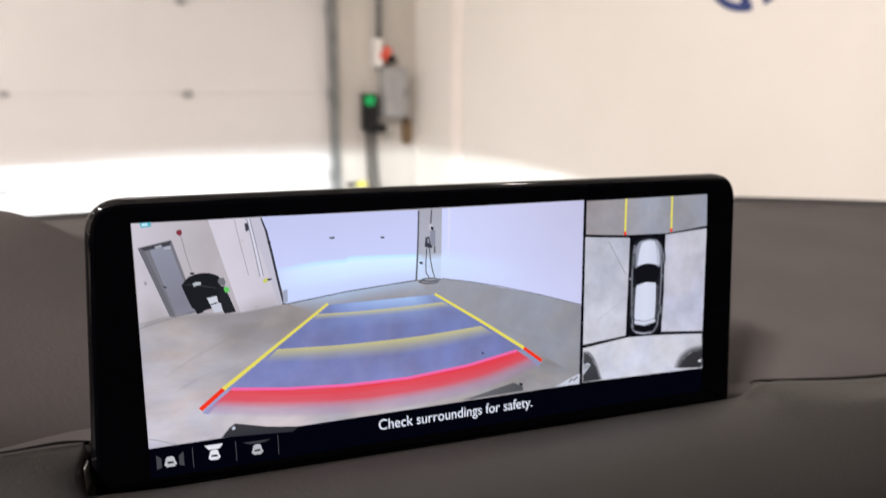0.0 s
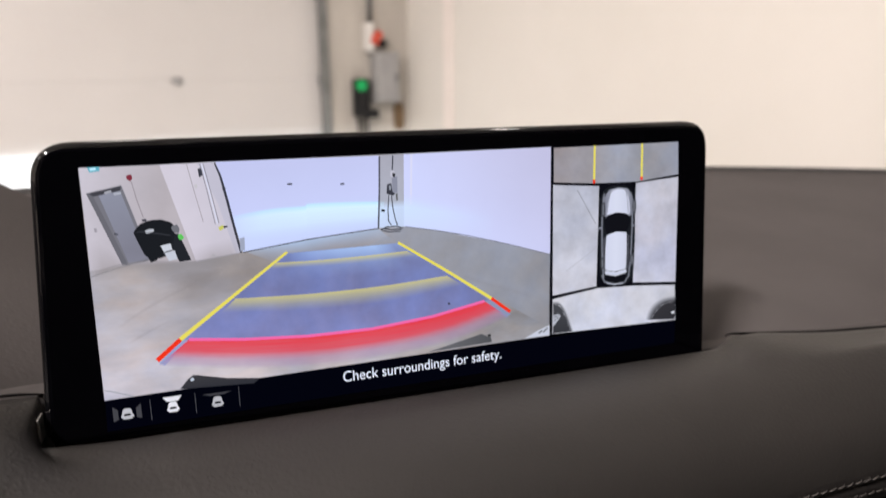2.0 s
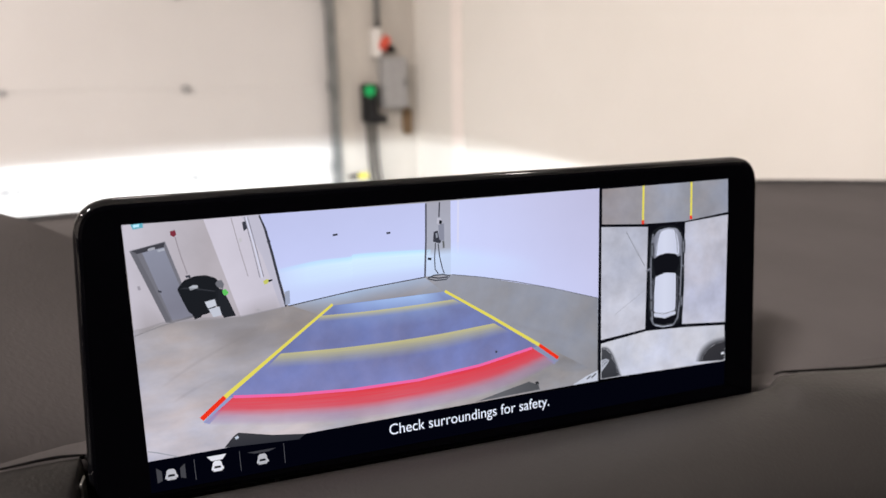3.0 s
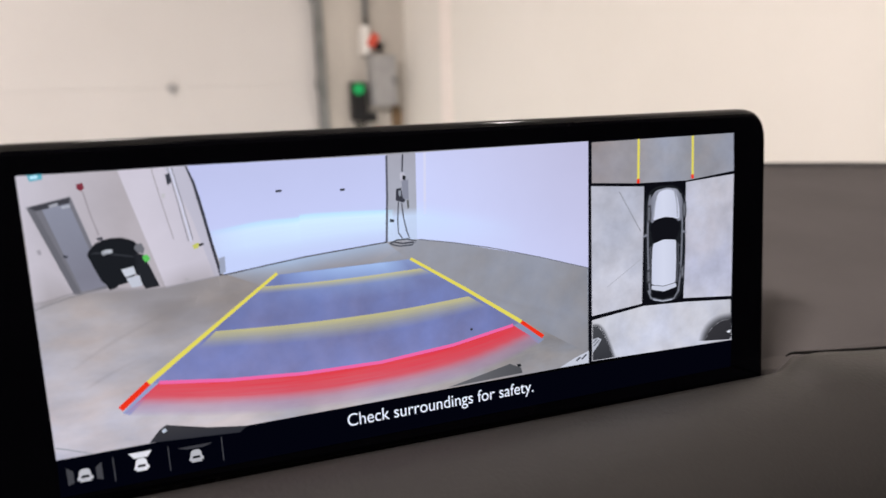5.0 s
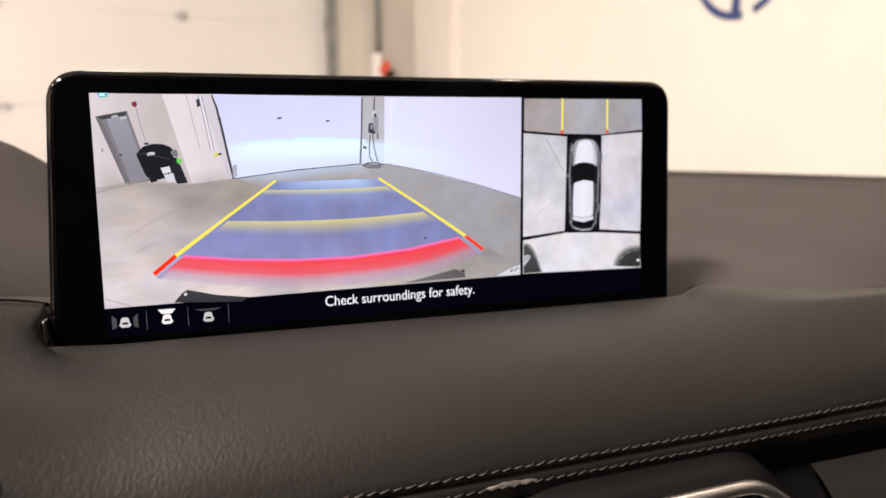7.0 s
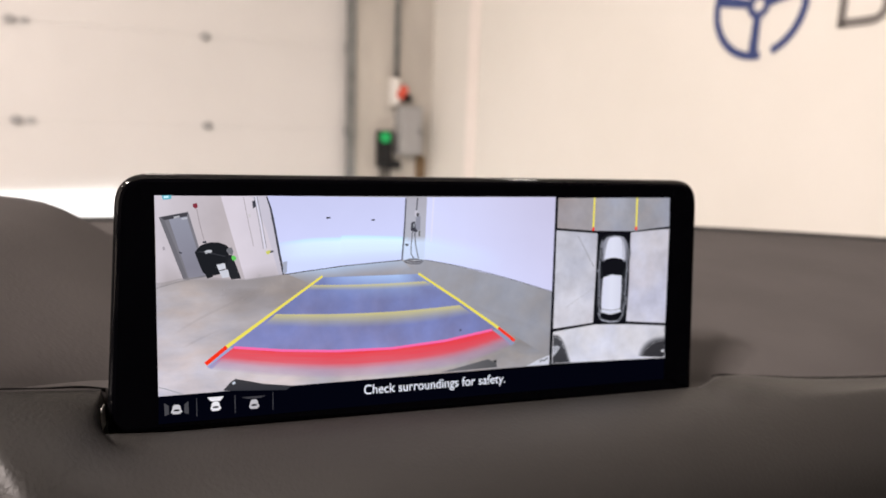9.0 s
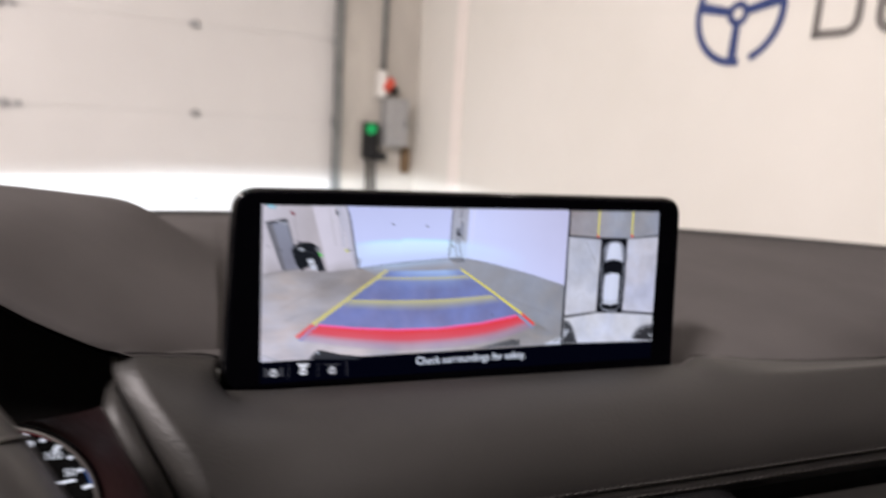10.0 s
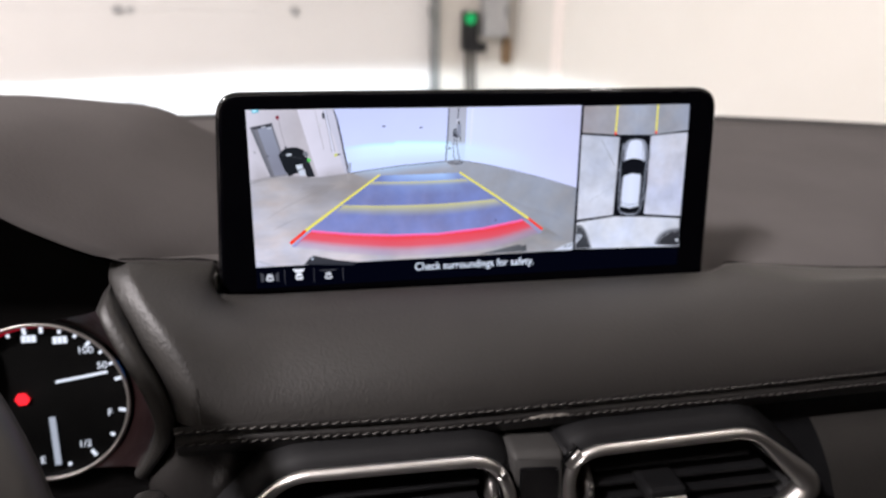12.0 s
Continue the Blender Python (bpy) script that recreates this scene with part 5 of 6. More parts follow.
# soft shade painted along the foot of the walls
FOOT_SHADE = lit_fade("screen_foot_shade", [(0, (0.30, 0.265, 0.245)), (1, (0.26, 0.235, 0.225))], [(0.0, 0.0), (0.35, 0.25), (0.75, 0.62), (0.93, 0.55), (1.0, 0.0)], [(0.0, 0.3), (0.2, 0.9), (0.85, 1.0), (1.0, 0.5)])
lit_band("foot_shade", [(-120.3, 10.2), (-114.6, 11.6), (-108.1, 12.4), (-98.6, 11.9), (-88.6, 11.0), (-79.6, 11.5), (-72.3, 12.3)], [(-120.9, 5.9), (-113.8, 6.2), (-106.7, 5.8), (-97.3, 3.4), (-88.4, 1.9), (-78.8, 3.3), (-71.9, 7.7)], FOOT_SHADE, 7)
WALL_STAIN_SHADE = lit_fade("screen_wall_stain_shade", [(0, (0.36, 0.31, 0.29)), (1, (0.42, 0.37, 0.36))], [(0.0, 0.7), (0.3, 0.5), (1.0, 0.0)], [(0.0, 0.2), (0.4, 1.0), (0.8, 0.8), (1.0, 0.2)])
# brown shade painted at the pillar's foot
lit_band("wall_stain_shade", [(-89.9, 15.5), (-83.7, 16.5), (-77.3, 17.6), (-72.8, 18.4)], [(-87.8, 10.4), (-82.7, 10.7), (-77.2, 11.2), (-72.1, 12.0)], WALL_STAIN_SHADE, 6)
# brown stain on the side wall
lit_band("wall_stain_shade", [(-122.0, 21.0), (-118.9, 20.7), (-116.4, 18.9), (-113.9, 16.3)], [(-121.6, 8.4), (-118.3, 9.2), (-115.4, 10.4), (-112.0, 11.7)], WALL_STAIN_SHADE, 4)
lit_band("floor_stain", [(-96.2, 6.6), (-90.8, 7.2), (-84.7, 7.0), (-78.4, 7.1)], [(-98.4, 0.6), (-91.7, -0.7), (-85.4, 0.2), (-80.4, 2.6)], STAIN, 8)
# blue guide field with its bars
lit("guide_field", [(-55.2, 10.4), (-11.8, 10.6), (7.7, -2.3), (27.8, -16.6), (25.0, -18.1), (-4.2, -22.8), (-38.5, -23.4), (-69.4, -21.4), (-94.9, -18.5), (-73.7, -2.8)], lit_picture("screen_blue", [(0, (0.225, 0.235, 0.44)), (0.4, (0.185, 0.20, 0.375)), (0.72, (0.19, 0.215, 0.40)), (0.85, (0.235, 0.29, 0.50)), (1, (0.31, 0.41, 0.64))], (0.1, 1.0), -0.026, 0.013, 0.15, 60, None, None, (55, (1.06, 1.0, 0.95), (0.95, 1.0, 1.05))), 13, "blue guide field")
YELLOW_FADE = lit_fade("screen_yellow_fade", [(0, (0.42, 0.41, 0.30)), (0.5, (0.55, 0.50, 0.22)), (1, (0.69, 0.60, 0.19))], [(0.0, 0.0), (0.45, 0.45), (0.85, 0.85), (1.0, 0.95)], None, 0.35)
lit_band("guide_bar", [(-59.1, 7.2), (-43.3, 6.7), (-25.4, 6.7), (-8.1, 7.1)], [(-61.4, 5.0), (-43.8, 4.3), (-24.9, 4.0), (-3.5, 4.6)], YELLOW_FADE, 14, "pale yellow guide bar")
lit_band("guide_bar", [(-74.7, -4.9), (-47.8, -6.1), (-18.8, -6.1), (8.6, -4.7)], [(-80.4, -9.7), (-49.1, -12.3), (-17.3, -12.7), (15.5, -9.4)], YELLOW_FADE, 14, "pale yellow guide bar")
RED_FADE = lit_fade("screen_red_fade", [(0, (0.36, 0.24, 0.42)), (0.3, (0.46, 0.20, 0.33)), (0.55, (0.74, 0.06, 0.09)), (1, (0.84, 0.028, 0.04))], [(0.0, 0.0), (0.14, 0.4), (0.34, 0.6), (0.58, 0.96), (1.0, 1.0)], None, 0.16)
lit_band("stop_bar", [(-92.3, -18.3), (-72.5, -20.9), (-49.2, -22.7), (-23.8, -23.1), (2.0, -21.1), (25.0, -17.3)], [(-103.8, -26.9), (-76.7, -32.0), (-48.5, -35.4), (-18.8, -35.6), (12.0, -32.8), (36.2, -25.7)], RED_FADE, 15, "red stop bar fading towards the car")
lit_line("stop_edge", [(-92.3, -18.3), (-72.5, -20.9), (-49.2, -22.7), (-23.8, -23.1), (2.0, -21.1), (25.0, -17.3)], 1.1, glow("screen_pink", (0.93, 0.14, 0.36)), 16, "pink edge of the stop bar")
FIELD_GLARE = lit_fade("screen_field_glare", [(0, (0.34, 0.46, 0.74)), (1, (0.44, 0.60, 0.86))], [(0.0, 0.0), (0.6, 0.35), (1.0, 0.8)], [(0.0, 0.0), (0.5, 0.8), (0.8, 1.0), (1.0, 0.0)])
lit_band("field_glare", [(-53.3, 10.2), (-36.0, 10.4), (-14.1, 10.5)], [(-57.6, -0.4), (-33.3, -0.5), (-5.0, -0.9)], FIELD_GLARE, 13.5)
lit("field_edge", [(-94.6, -18.2), (-92.0, -18.4), (-101.3, -27.0), (-103.3, -25.9)], glow("screen_field_edge", (0.31, 0.35, 0.53)), 14)
lit("field_edge", [(28.2, -16.9), (24.6, -17.4), (34.8, -25.7), (37.1, -24.3)], glow("screen_field_edge_far", (0.26, 0.29, 0.40)), 14)
YELLOW = glow("screen_yellow", (0.83, 0.70, 0.10))
RED = glow("screen_red", (0.92, 0.035, 0.01))
lit_line("guide_line", [(-54.8, 10.9), (-73.8, -2.6), (-95.2, -17.9)], [0.95, 1.15, 1.6], YELLOW, 17, "yellow guide line")
lit_line("guide_line", [(-11.4, 10.8), (8.1, -2.3), (28.2, -16.5)], [1.0, 1.15, 1.4], YELLOW, 17, "yellow guide line")
lit_line("guide_tip", [(-95.2, -17.9), (-103.7, -24.7)], [1.6, 1.75], RED, 17, "red tip of the guide line")
lit_line("guide_tip", [(28.2, -16.5), (36.7, -23.3)], [1.35, 1.45], RED, 17, "red tip of the guide line")
lit("floor_spot", [(8.6, -16.2), (9.5, -16.1), (9.6, -16.9), (8.8, -17.0)], LINE_DARK, 16)
# the car's own bumper at the foot of the picture
lit("bumper_corner", [(-97.1, -36.7), (-93.9, -33.2), (-91.9, -31.9), (-80.1, -35.0), (-68.3, -36.8), (-70.9, -38.5)], lit_picture("screen_bumper", [(0, (0.03, 0.03, 0.035)), (1, (0.06, 0.055, 0.055))], (0, 1), -0.038, -0.028), 16)
lit("bumper_corner", [(-0.8, -36.1), (11.9, -34.0), (23.2, -31.4), (27.5, -33.5), (28.0, -35.6)], lit_picture("screen_bumper_grey", [(0, (0.13, 0.125, 0.125)), (1, (0.065, 0.065, 0.065))], (1, 0), 0.01, 0.035), 16)
lit("bumper_lamp", [(-93.3, -33.5), (-92.2, -32.9), (-91.8, -33.9), (-92.9, -34.4)], glow("screen_lamp", (0.55, 0.58, 0.62)), 17)
lit("bumper_lamp", [(25.8, -32.0), (27.3, -32.0), (27.7, -33.1), (26.4, -33.1)], INK, 17)
lit("bumper_white", [(43.2, -36.2), (49.6, -33.4), (55.5, -31.6), (55.4, -36.3)], glow("screen_white_part", (0.6, 0.6, 0.63)), 16)
lit_line("bumper_slit", [(50.1, -34.7), (51.9, -33.5)], 0.6, LINE_DARK, 17)
lit_line("bumper_slit", [(52.4, -34.4), (54.5, -32.8)], 0.6, LINE_DARK, 17)
lit_line("floor_joint", [(-122.1, -33.2), (-119.2, -34.2), (-112.8, -36.9)], 0.35, glow("screen_joint_low", (0.33, 0.33, 0.34)), 16)
# bird's-eye picture
lit("birdseye_back", [(57.1, 45.7), (122.1, 45.7), (122.3, -37.8), (55.6, -36.5)], glow("screen_black", (0.004, 0.004, 0.006)), 1)
lit("front_view", [(58.6, 45.2), (121.5, 45.5), (121.9, 30.9), (99.9, 28.7), (77.8, 29.2), (58.4, 30.7)], lit_picture("screen_birdseye_front", [(0, (0.32, 0.28, 0.27)), (0.3, (0.35, 0.32, 0.31)), (0.5, (0.37, 0.37, 0.40)), (0.7, (0.30, 0.29, 0.29)), (1, (0.33, 0.33, 0.36))], (1, 0), 0.059, 0.121, 0.13, 70, None, None, (48, (1.05, 0.99, 0.94), (0.98, 1.0, 1.04))), 3)
lit("left_view", [(58.1, 29.6), (80.6, 27.8), (80.1, 8.7), (79.3, -16.8), (57.4, -18.7)], lit_picture("screen_birdseye_left", [(0, (0.70, 0.67, 0.69)), (0.5, (0.58, 0.56, 0.58)), (1, (0.50, 0.49, 0.52))], (0.3, 0.9), -0.02, 0.04, 0.17, 80, None, None, (48, (1.02, 1.0, 0.98), (0.985, 1.0, 1.03))), 3)
lit("right_view", [(99.4, 28.1), (121.9, 29.7), (121.6, -19.2), (98.4, -17.1)], lit_picture("screen_birdseye_right", [(0, (0.64, 0.61, 0.62)), (0.45, (0.52, 0.50, 0.55)), (1, (0.55, 0.53, 0.55))], (0.2, 0.9), -0.01, 0.055, 0.17, 80, None, None, (48, (1.03, 0.995, 0.96), (0.98, 1.0, 1.05))), 3)
lit("rear_view", [(57.4, -20.3), (80.1, -17.8), (99.2, -18.7), (121.3, -20.6), (122.0, -37.6), (57.1, -36.1)], lit_picture("screen_birdseye_rear", [(0, (0.60, 0.58, 0.58)), (0.5, (0.66, 0.64, 0.66)), (1, (0.55, 0.53, 0.53))], (1, 0), 0.059, 0.121, 0.15, 80, None, None, (48, (1.02, 1.0, 0.97), (0.98, 1.0, 1.05))), 3)
lit_line("floor_joint", [(69.8, 26.7), (74.1, 19.4), (78.9, 11.2)], 0.3, glow("screen_birdseye_joint", (0.25, 0.25, 0.26)), 5)
lit_line("floor_joint", [(64.2, -8.4), (71.5, -4.0), (78.9, 0.5)], 0.2, glow("screen_birdseye_joint_pale", (0.42, 0.41, 0.42)), 5)
DARK_WHEEL = lit_fade("screen_wheel_edge", [(0, (0.10, 0.10, 0.105)), (1, (0.045, 0.045, 0.05))], [(0.0, 0.0), (0.5, 0.55), (1.0, 1.0)])
CORE = lit_picture("screen_dark_corner", [(0, (0.03, 0.03, 0.033)), (1, (0.07, 0.07, 0.073))], (0, 1), -0.04, -0.02)
lit("wheel_blur", [(57.6, -22.6), (59.8, -23.0), (62.0, -25.6), (64.0, -30.0), (66.2, -36.0), (57.4, -35.9)], CORE, 5)
lit_band("wheel_edge", [(57.6, -22.6), (59.8, -23.0), (62.0, -25.6), (64.0, -30.0), (66.2, -36.0)], [(57.6, -21.4), (60.8, -22.0), (63.4, -25.0), (65.4, -29.6), (67.7, -36.1)], DARK_WHEEL, 6)
lit("tail_lamp", [(57.5, -27.7), (59.8, -27.2), (61.3, -28.2), (59.6, -30.5), (57.4, -32.8)], glow("screen_tail", (0.48, 0.48, 0.5)), 6)
for a, b in (([(57.7, -29.0), (59.4, -27.7)], 0.3), ([(57.9, -30.3), (60.3, -28.3)], 0.3)):
    lit_line("tail_slit", a, b, LINE_DARK, 7)
inner = [(109.0, -36.0), (110.2, -33.2), (112.8, -30.6), (116.6, -28.9), (121.6, -28.6)]
lit("wheel_blur", inner + [(121.7, -36.4), (120.9, -37.2)], lit_picture("screen_dark_blob", [(0, (0.02, 0.02, 0.023)), (0.6, (0.035, 0.033, 0.035)), (1, (0.06, 0.058, 0.06))], (-0.5, 0.6), -0.092, -0.066), 5)
lit_band("wheel_edge", inner, [(105.4, -35.5), (106.5, -31.9), (109.4, -28.3), (114.6, -26.0), (121.5, -25.6)], lit_fade("screen_blob_edge", [(0, (0.33, 0.32, 0.33)), (0.5, (0.15, 0.145, 0.15)), (1, (0.045, 0.044, 0.045))], [(0.0, 0.0), (0.3, 0.55), (0.65, 0.92), (1.0, 1.0)]), 6)
lit("wheel_glint", [(119.4, -33.6), (121.1, -33.1), (121.4, -34.1), (120.3, -34.4)], TICK_WHITE, 6)
lit_line("birdseye_guide", [(78.3, 45.4), (78.0, 30.8)], 1.0, YELLOW, 6, "yellow guide line")
lit_line("birdseye_guide", [(102.3, 45.4), (102.3, 30.8)], 1.0, YELLOW, 6, "yellow guide line")
lit_line("birdseye_tip", [(78.0, 30.8), (78.0, 29.2)], 1.2, RED, 6)
lit_line("birdseye_tip", [(102.2, 31.0), (102.3, 29.3)], 1.2, RED, 6)
# the white car from above
CAR_WHITE = lit_picture("screen_car_white", [(0, (0.62, 0.62, 0.70)), (0.5, (0.70, 0.70, 0.76)), (1, (0.60, 0.60, 0.66))], (1, 0), 0.08, 0.098)
lit("car_outline", rounded([(80.9, 22.4), (83.0, 26.0), (86.9, 27.6), (93.6, 27.4), (97.0, 25.6), (99.0, 21.8), (99.2, 2.8), (98.6, -12.1), (96.6, -16.4), (92.3, -17.7), (86.2, -17.4), (82.4, -15.3), (80.9, -11.0), (80.6, 4.5)], 1.6, 4), INK, 5, "small white car seen from above in the picture")
CAR_RIM = glow("screen_car_rim", (0.20, 0.20, 0.22))
lit_line("car_waist", [(83.2, 24.4), (82.2, 19.5), (82.0, 9.0), (82.2, -6.0), (83.0, -13.4)], 0.7, CAR_RIM, 6)
lit_line("car_waist", [(96.6, 24.0), (97.7, 19.0), (97.6, 9.0), (97.0, -6.0), (95.9, -13.6)], 0.7, CAR_RIM, 6)
lit("car_wing", rounded([(82.6, 18.0), (83.0, 22.6), (85.6, 25.9), (90.6, 26.7), (95.2, 25.9), (97.7, 22.4), (98.3, 17.6), (97.2, 13.6), (83.6, 13.6)], 1.2, 4), lit_picture("screen_car_wing", [(0, (0.16, 0.16, 0.18)), (0.25, (0.34, 0.34, 0.38)), (0.75, (0.34, 0.34, 0.38)), (1, (0.14, 0.14, 0.16))], (1, 0), 0.0825, 0.0985), 6)
lit("car_bonnet", rounded([(84.6, 18.4), (85.4, 22.6), (87.2, 25.5), (90.6, 26.1), (93.8, 25.5), (95.4, 22.5), (96.2, 18.6), (96.4, 14.3), (90.0, 15.6), (84.2, 14.6)], 1.4, 4), CAR_WHITE, 7)
lit_line("bonnet_crease", [(86.4, 25.6), (85.2, 20.6), (84.6, 15.5)], 0.3, CAR_RIM, 8)
lit_line("bonnet_crease", [(93.9, 25.5), (95.1, 20.2), (95.4, 15.2)], 0.3, CAR_RIM, 8)
lit("car_windscreen", rounded([(82.8, 12.6), (85.2, 14.9), (89.8, 15.7), (94.8, 14.8), (96.8, 11.8), (95.0, 6.7), (89.4, 7.4), (84.3, 6.2)], 1.3, 4), glow("screen_car_glass", (0.006, 0.006, 0.008)), 8)
lit("car_roof", rounded([(84.2, 5.8), (89.2, 7.1), (94.7, 6.4), (94.8, -2.2), (94.5, -10.2), (89.0, -11.0), (83.6, -9.9), (83.7, -1.1)], 0.9, 4), CAR_WHITE, 9)
lit_line("roof_rail", [(83.2, 5.0), (82.9, -2.0), (83.2, -10.0)], 0.55, glow("screen_rail", (0.09, 0.09, 0.10)), 9)
lit_line("roof_rail", [(95.6, 5.2), (95.7, -2.0), (95.2, -10.2)], 0.55, glow("screen_rail_far", (0.09, 0.09, 0.10)), 9)
lit("car_tailgate", rounded([(83.5, -10.1), (89.0, -11.2), (94.6, -10.4), (94.9, -12.0), (89.1, -13.2), (83.5, -11.8)], 0.5, 3), glow("screen_tailgate", (0.62, 0.62, 0.67)), 10)
lit("car_rear_window", rounded([(83.2, -12.4), (89.1, -13.6), (95.1, -12.5), (94.2, -15.2), (89.1, -15.9), (84.1, -14.8)], 0.7, 3), glow("screen_car_rear_glass", (0.005, 0.005, 0.007)), 10)
lit_line("car_rear_rim", [(82.0, -12.0), (83.4, -15.2), (88.4, -16.8), (93.8, -16.6), (96.3, -13.2)], 0.7, CAR_RIM, 7)
lit_line("car_rear_rim", [(84.2, -15.9), (88.6, -17.0), (93.0, -16.9)], 0.25, CAR_WHITE, 8)
for u0, v0, v1 in ((82.6, 20.6, 14.2), (98.5, 20.8, 14.6), (82.3, -4.0, -9.2), (97.7, -3.9, -9.0)):
    lit_line("car_wheel", [(u0, v0), (u0, (v0 + v1) / 2), (u0, v1)], [1.5, 2.1, 1.5], glow("screen_tyre", (0.055, 0.055, 0.06)), 9)
    lit_line("wheel_sheen", [(u0 - 0.1, v0 - 0.8), (u0 - 0.1, v1 + 0.8)], 0.7, glow("screen_tyre_sheen", (0.17, 0.17, 0.18)), 10)
for pts in ([(82.2, 4.0), (83.1, 3.8)], [(82.2, -3.2), (83.0, -3.2)], [(96.2, 4.2), (97.3, 4.2)], [(96.1, -3.0), (97.0, -3.0)]):
    lit_line("door_line", pts, 0.3, CAR_RIM, 9)
lit("car_mirror", rounded([(79.2, 8.5), (80.8, 9.9), (82.2, 9.8), (81.6, 8.9)], 0.4, 3), CAR_RIM, 8)
lit("car_mirror", rounded([(97.4, 9.5), (98.4, 9.8), (99.8, 8.6), (98.0, 8.8)], 0.4, 3), CAR_RIM, 8)
# caption and view buttons
lettering("Check surroundings for safety.", 0.0063, "caption", glow("screen_text", (0.92, 0.93, 0.96)), disp, pose(-0.0367, -0.0004, -0.0436, 90, 0, 0) @ Matrix.Diagonal((0.885, 1, 1, 1)), "white caption text")


def view_button(u, v, kind, bright):
    """A small car seen from behind with the field that the camera shows."""
    c = glow("button_" + kind, (bright, bright, bright * 1.08))

    def draw(name, outline, material, layer):
        lit(name, [(u + 0.64 * p, v + 0.64 * q) for p, q in outline], material, layer)

    draw("button_car", [(-3.3, -2.0), (-3.3, -0.9), (-2.6, 0.2), (-2.3, 2.4), (-1.3, 3.4), (1.3, 3.4), (2.3, 2.4), (2.6, 0.2), (3.3, -0.9), (3.3, -2.0)], c, 3)
    draw("button_window", [(-1.9, -1.0), (1.9, -1.0), (1.5, 0.3), (-1.5, 0.3)], INK, 4)
    draw("button_bumper", [(-2.4, -2.9), (2.4, -2.9), (2.4, -2.0), (-2.4, -2.0)], c, 4)
    if kind == "front":
        draw("button_field", [(-5.2, 6.6), (5.2, 6.6), (3.0, 3.7), (-3.0, 3.7)], c, 3)
    if kind == "rear":
        draw("button_field", [(-8.2, 5.6), (8.2, 5.6), (4, 4.2), (-4, 4.2)], glow("button_dim", (0.05, 0.05, 0.06)), 2)
    if kind == "sides":
        for s in (-1, 1):
            draw("button_field", [(s * 4.7, -2.6), (s * 7.4, -3.6), (s * 7.4, 5.2), (s * 4.7, 3.0)][::s], glow("button_dim_side", (0.06, 0.06, 0.07)), 2)


view_button(-115.6, -43.4, "sides", 0.55)
view_button(-100.1, -43.4, "front", 0.8)
view_button(-84.4, -43.9, "rear", 0.5)
for u in (-107.7, -92.2, -76.5):
    lit_line("button_divider", [(u, -39.2), (u, -47.0)], 0.18, glow("divider_grey", (0.10, 0.10, 0.115)), 3)

# ---- the car's added shell, unseen behind and above the camera, and its headlamps ----
cabin = thing("car_cabin", Matrix.Identity(4), "plain dark car cabin shell", "car", kind="structure")
# unseen roof, its front edge kept back to let lamp light in
part("roof_lining", box(-0.62, -2.4, 1.62, 0.66, -0.52, 1.66, 0.02), HEADLINER, cabin, "grey roof lining")
# unseen visors and mirror, added; they shade parts of the lower pad
part("unseen_visor", box(-0.46, -0.54, 1.585, 0.02, -0.425, 1.605, 0.008), HEADLINER, cabin, "unseen folded grey visor, added, shading part of the pad")
part("unseen_visor", box(0.03, -0.54, 1.585, 0.56, -0.425, 1.605, 0.008), HEADLINER, cabin, "unseen folded grey visor, added, shading part of the pad")
part("unseen_mirror", box(-0.10, -0.30, 1.505, 0.13, -0.25, 1.575, 0.02), MATT_BLACK, cabin, "unseen black rear-view mirror, added, blocking some lamp light")
part("floor_pan", box(-0.85, -2.6, 0.3, 0.88, 0.9, 0.36, 0.02), MATT_BLACK, cabin)
part("rear_panel", box(-0.75, -2.5, 0.34, 0.78, -2.42, 1.62, 0.02), DARK_HIDE, cabin)
part("bulkhead", box(-0.75, 0.2, 0.34, 0.78, 0.26, 1.08, 0.02), MATT_BLACK, cabin)
# unseen pillar, set outwards to clear the lamp's path to the dashboard
part("windscreen_pillar", tube([(-0.86, 0.36, 1.06), (-0.84, 0.08, 1.36), (-0.81, -0.2, 1.53), (-0.79, -0.38, 1.60), (-0.78, -0.52, 1.64)], [0.05, 0.05, 0.05, 0.05, 0.05], 12), HEADLINER, cabin)
# outer skin of the car
rows = []
for k in range(13):
    y = 0.52 + 1.04 * k / 12
    top = 1.04 - 0.05 * (k / 12) - 0.10 * (k / 12) ** 2.5
    rows.append([(0.02 + 0.8 * u, y - 0.10 * u * u * (k / 12), top - 0.07 * abs(u) ** 3) for u in [q / 10 - 1 for q in range(21)]])
part("bonnet", smooth(grid(rows)), WHITE_PAINT, cabin, "white painted bonnet")
for sx in (-0.88, 0.92):
    rows = []
    for k in range(61):
        y = -2.55 + 4.1 * k / 60
        arch = max(math.sqrt(max(0.0, 0.41 ** 2 - (y - wy) ** 2)) for wy in (1.05, -1.65))
        low = max(0.30, 0.34 + arch)
        high = lin(y, [(-2.55, 1.0), (-0.5, 1.04), (0.5, 0.97), (1.55, 0.82)])
        rows.append([(sx - (0.05 if sx > 0 else -0.05) * (abs(2 * v - 0.7) ** 2.5) * 0.6, y, low + (high - low) * v) for v in [q / 8 for q in range(9)]])
    part("body_side", smooth(grid(rows)), WHITE_PAINT, cabin, "white painted body side")
o = [(-0.86, 1.40), (-0.6, 1.53), (0.0, 1.57), (0.64, 1.53), (0.90, 1.40)]
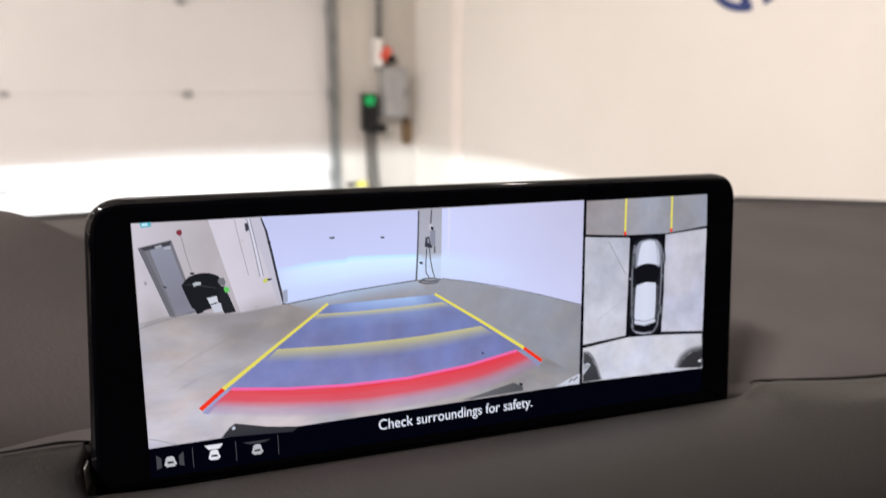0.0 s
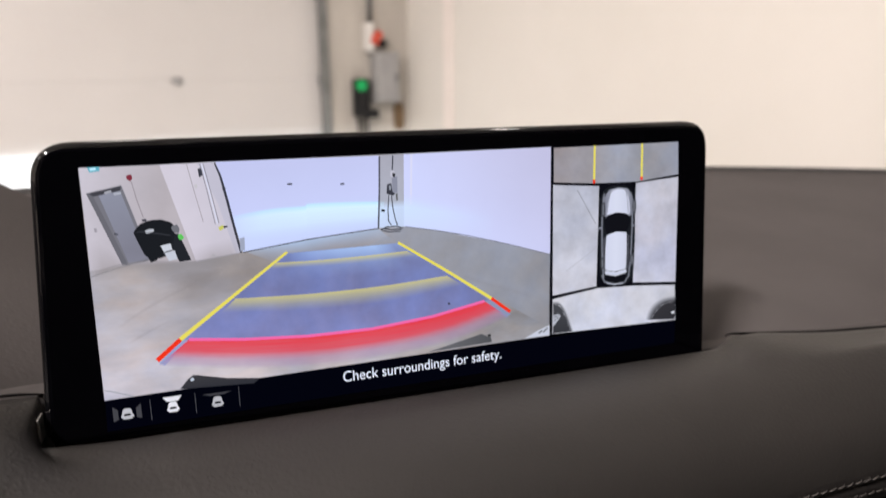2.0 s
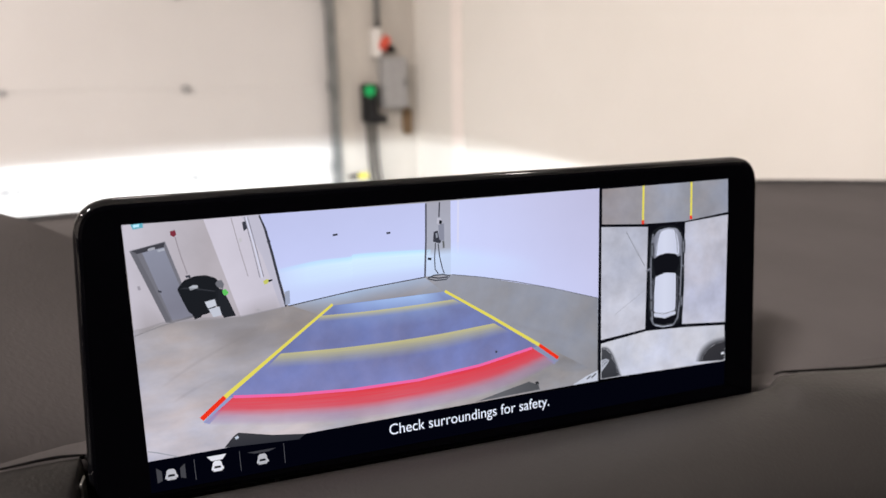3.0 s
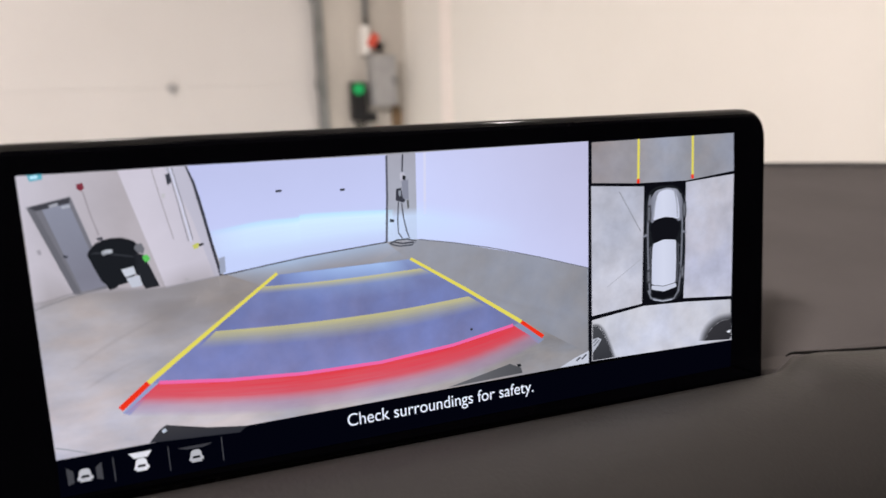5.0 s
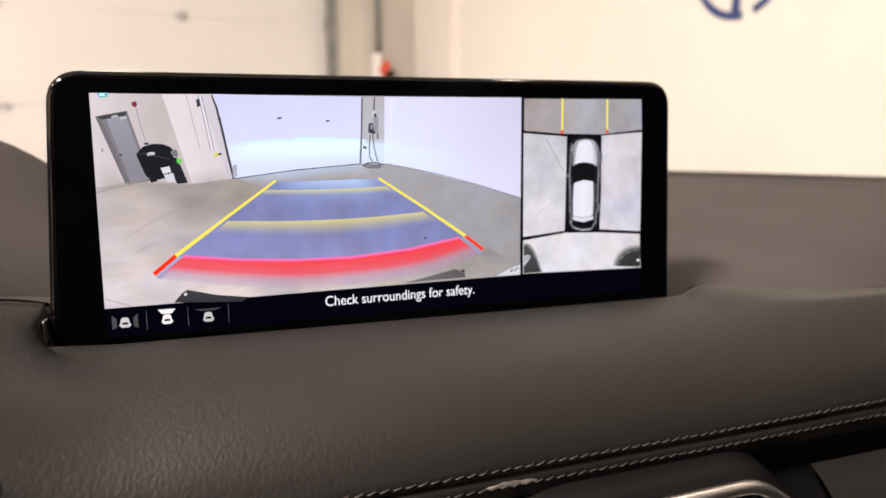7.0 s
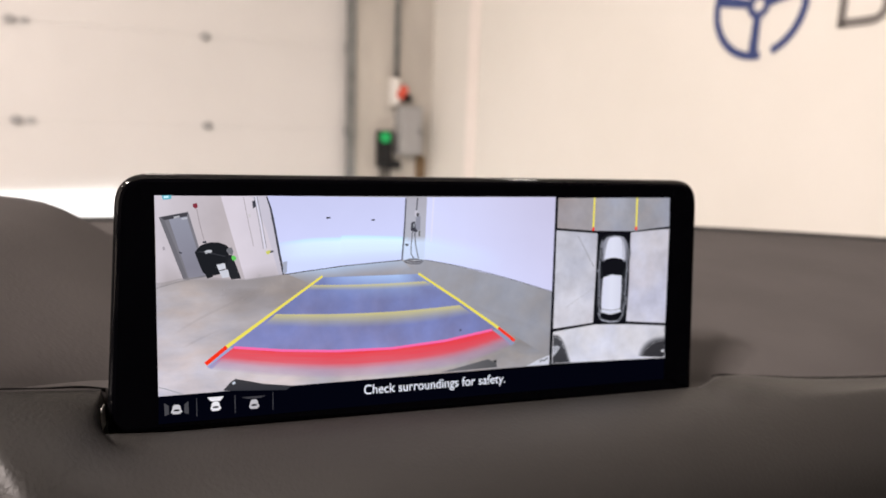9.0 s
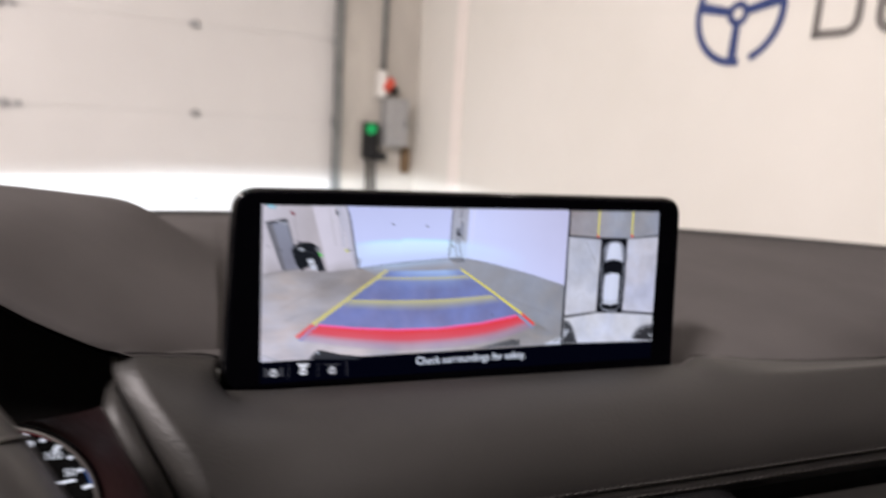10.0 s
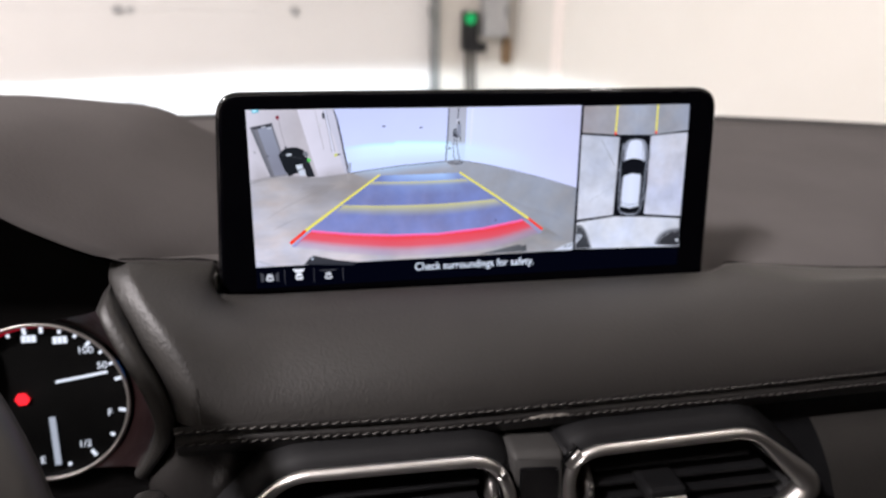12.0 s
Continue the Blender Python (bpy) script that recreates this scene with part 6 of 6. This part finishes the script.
part("front_bumper", smooth(grid([[(x, y - d, z) for x, y in o] for z, d in ((0.28, 0.06), (0.34, 0.01), (0.5, 0.0), (0.64, 0.01), (0.68, 0.05))])), WHITE_PAINT, cabin, "white front bumper")
part("roof_skin", smooth(grid([[(0.02 + 0.64 * u, -2.42 + 1.92 * k / 8, 1.68 + 0.03 * math.sin(math.pi * k / 8) - 0.05 * u ** 4) for u in [q / 6 - 1 for q in range(13)]] for k in range(9)])), WHITE_PAINT, cabin, "white roof")
part("tailgate", box(-0.84, -2.6, 0.4, 0.88, -2.52, 1.05, 0.03), WHITE_PAINT, cabin, "white tailgate")
for sx in (-0.80, 0.84):
    part("pillar", tube([(sx, -0.9, 0.34), (sx * 0.86, -0.9, 1.63)], 0.04, 10), MATT_BLACK, cabin)
    part("pillar", tube([(sx, -2.5, 0.34), (sx * 0.86, -2.3, 1.63)], 0.05, 10), MATT_BLACK, cabin)
    part("seat_back", box(sx / 2 - 0.24, -1.0, 0.4, sx / 2 + 0.24, -0.84, 1.2, 0.06), DARK_HIDE, cabin)
    part("seat_base", box(sx / 2 - 0.25, -0.95, 0.36, sx / 2 + 0.25, -0.5, 0.62, 0.06), DARK_HIDE, cabin)
    part("door_panel", box(sx - 0.05, -2.4, 0.34, sx + 0.05, 0.25, 1.1 if sx < 0 else 1.62, 0.03), DARK_HIDE, cabin)
for sx, out in ((-0.78, -1), (0.82, 1)):
    for wy in (1.05, -1.65):
        w = part("wheel", tube([(sx - 0.10, wy, 0.36), (sx - 0.08, wy, 0.36), (sx + 0.08, wy, 0.36), (sx + 0.10, wy, 0.36)], [0.33, 0.36, 0.36, 0.33], 32), RUBBER, cabin)
        part("rim", tube([(sx + out * 0.09, wy, 0.36), (sx + out * 0.106, wy, 0.36)], [0.245, 0.23], 28), SATIN_CHROME, w, "light alloy rim")
for hx, lift in ((-0.62, 0.0006), (0.66, 0.0016)):
    lamp = thing("headlamp", Matrix.Translation((hx, 1.62, 0.80)), "car headlamp housing with a beam shield on a stem", "headlamp", "car headlamps")
    part("shield", box(-0.2, 0.1, lift, 0.2, 0.102, 0.07), MATT_BLACK, lamp)
    part("top_cover", box(-0.2, -0.06, 0.07, 0.2, 0.102, 0.075), MATT_BLACK, lamp)
    part("back_cover", box(-0.2, -0.065, -0.12, 0.2, -0.06, 0.075), MATT_BLACK, lamp)
    part("stem", box(-0.03, -0.063, -0.80, 0.03, -0.061, -0.1), MATT_BLACK, lamp)
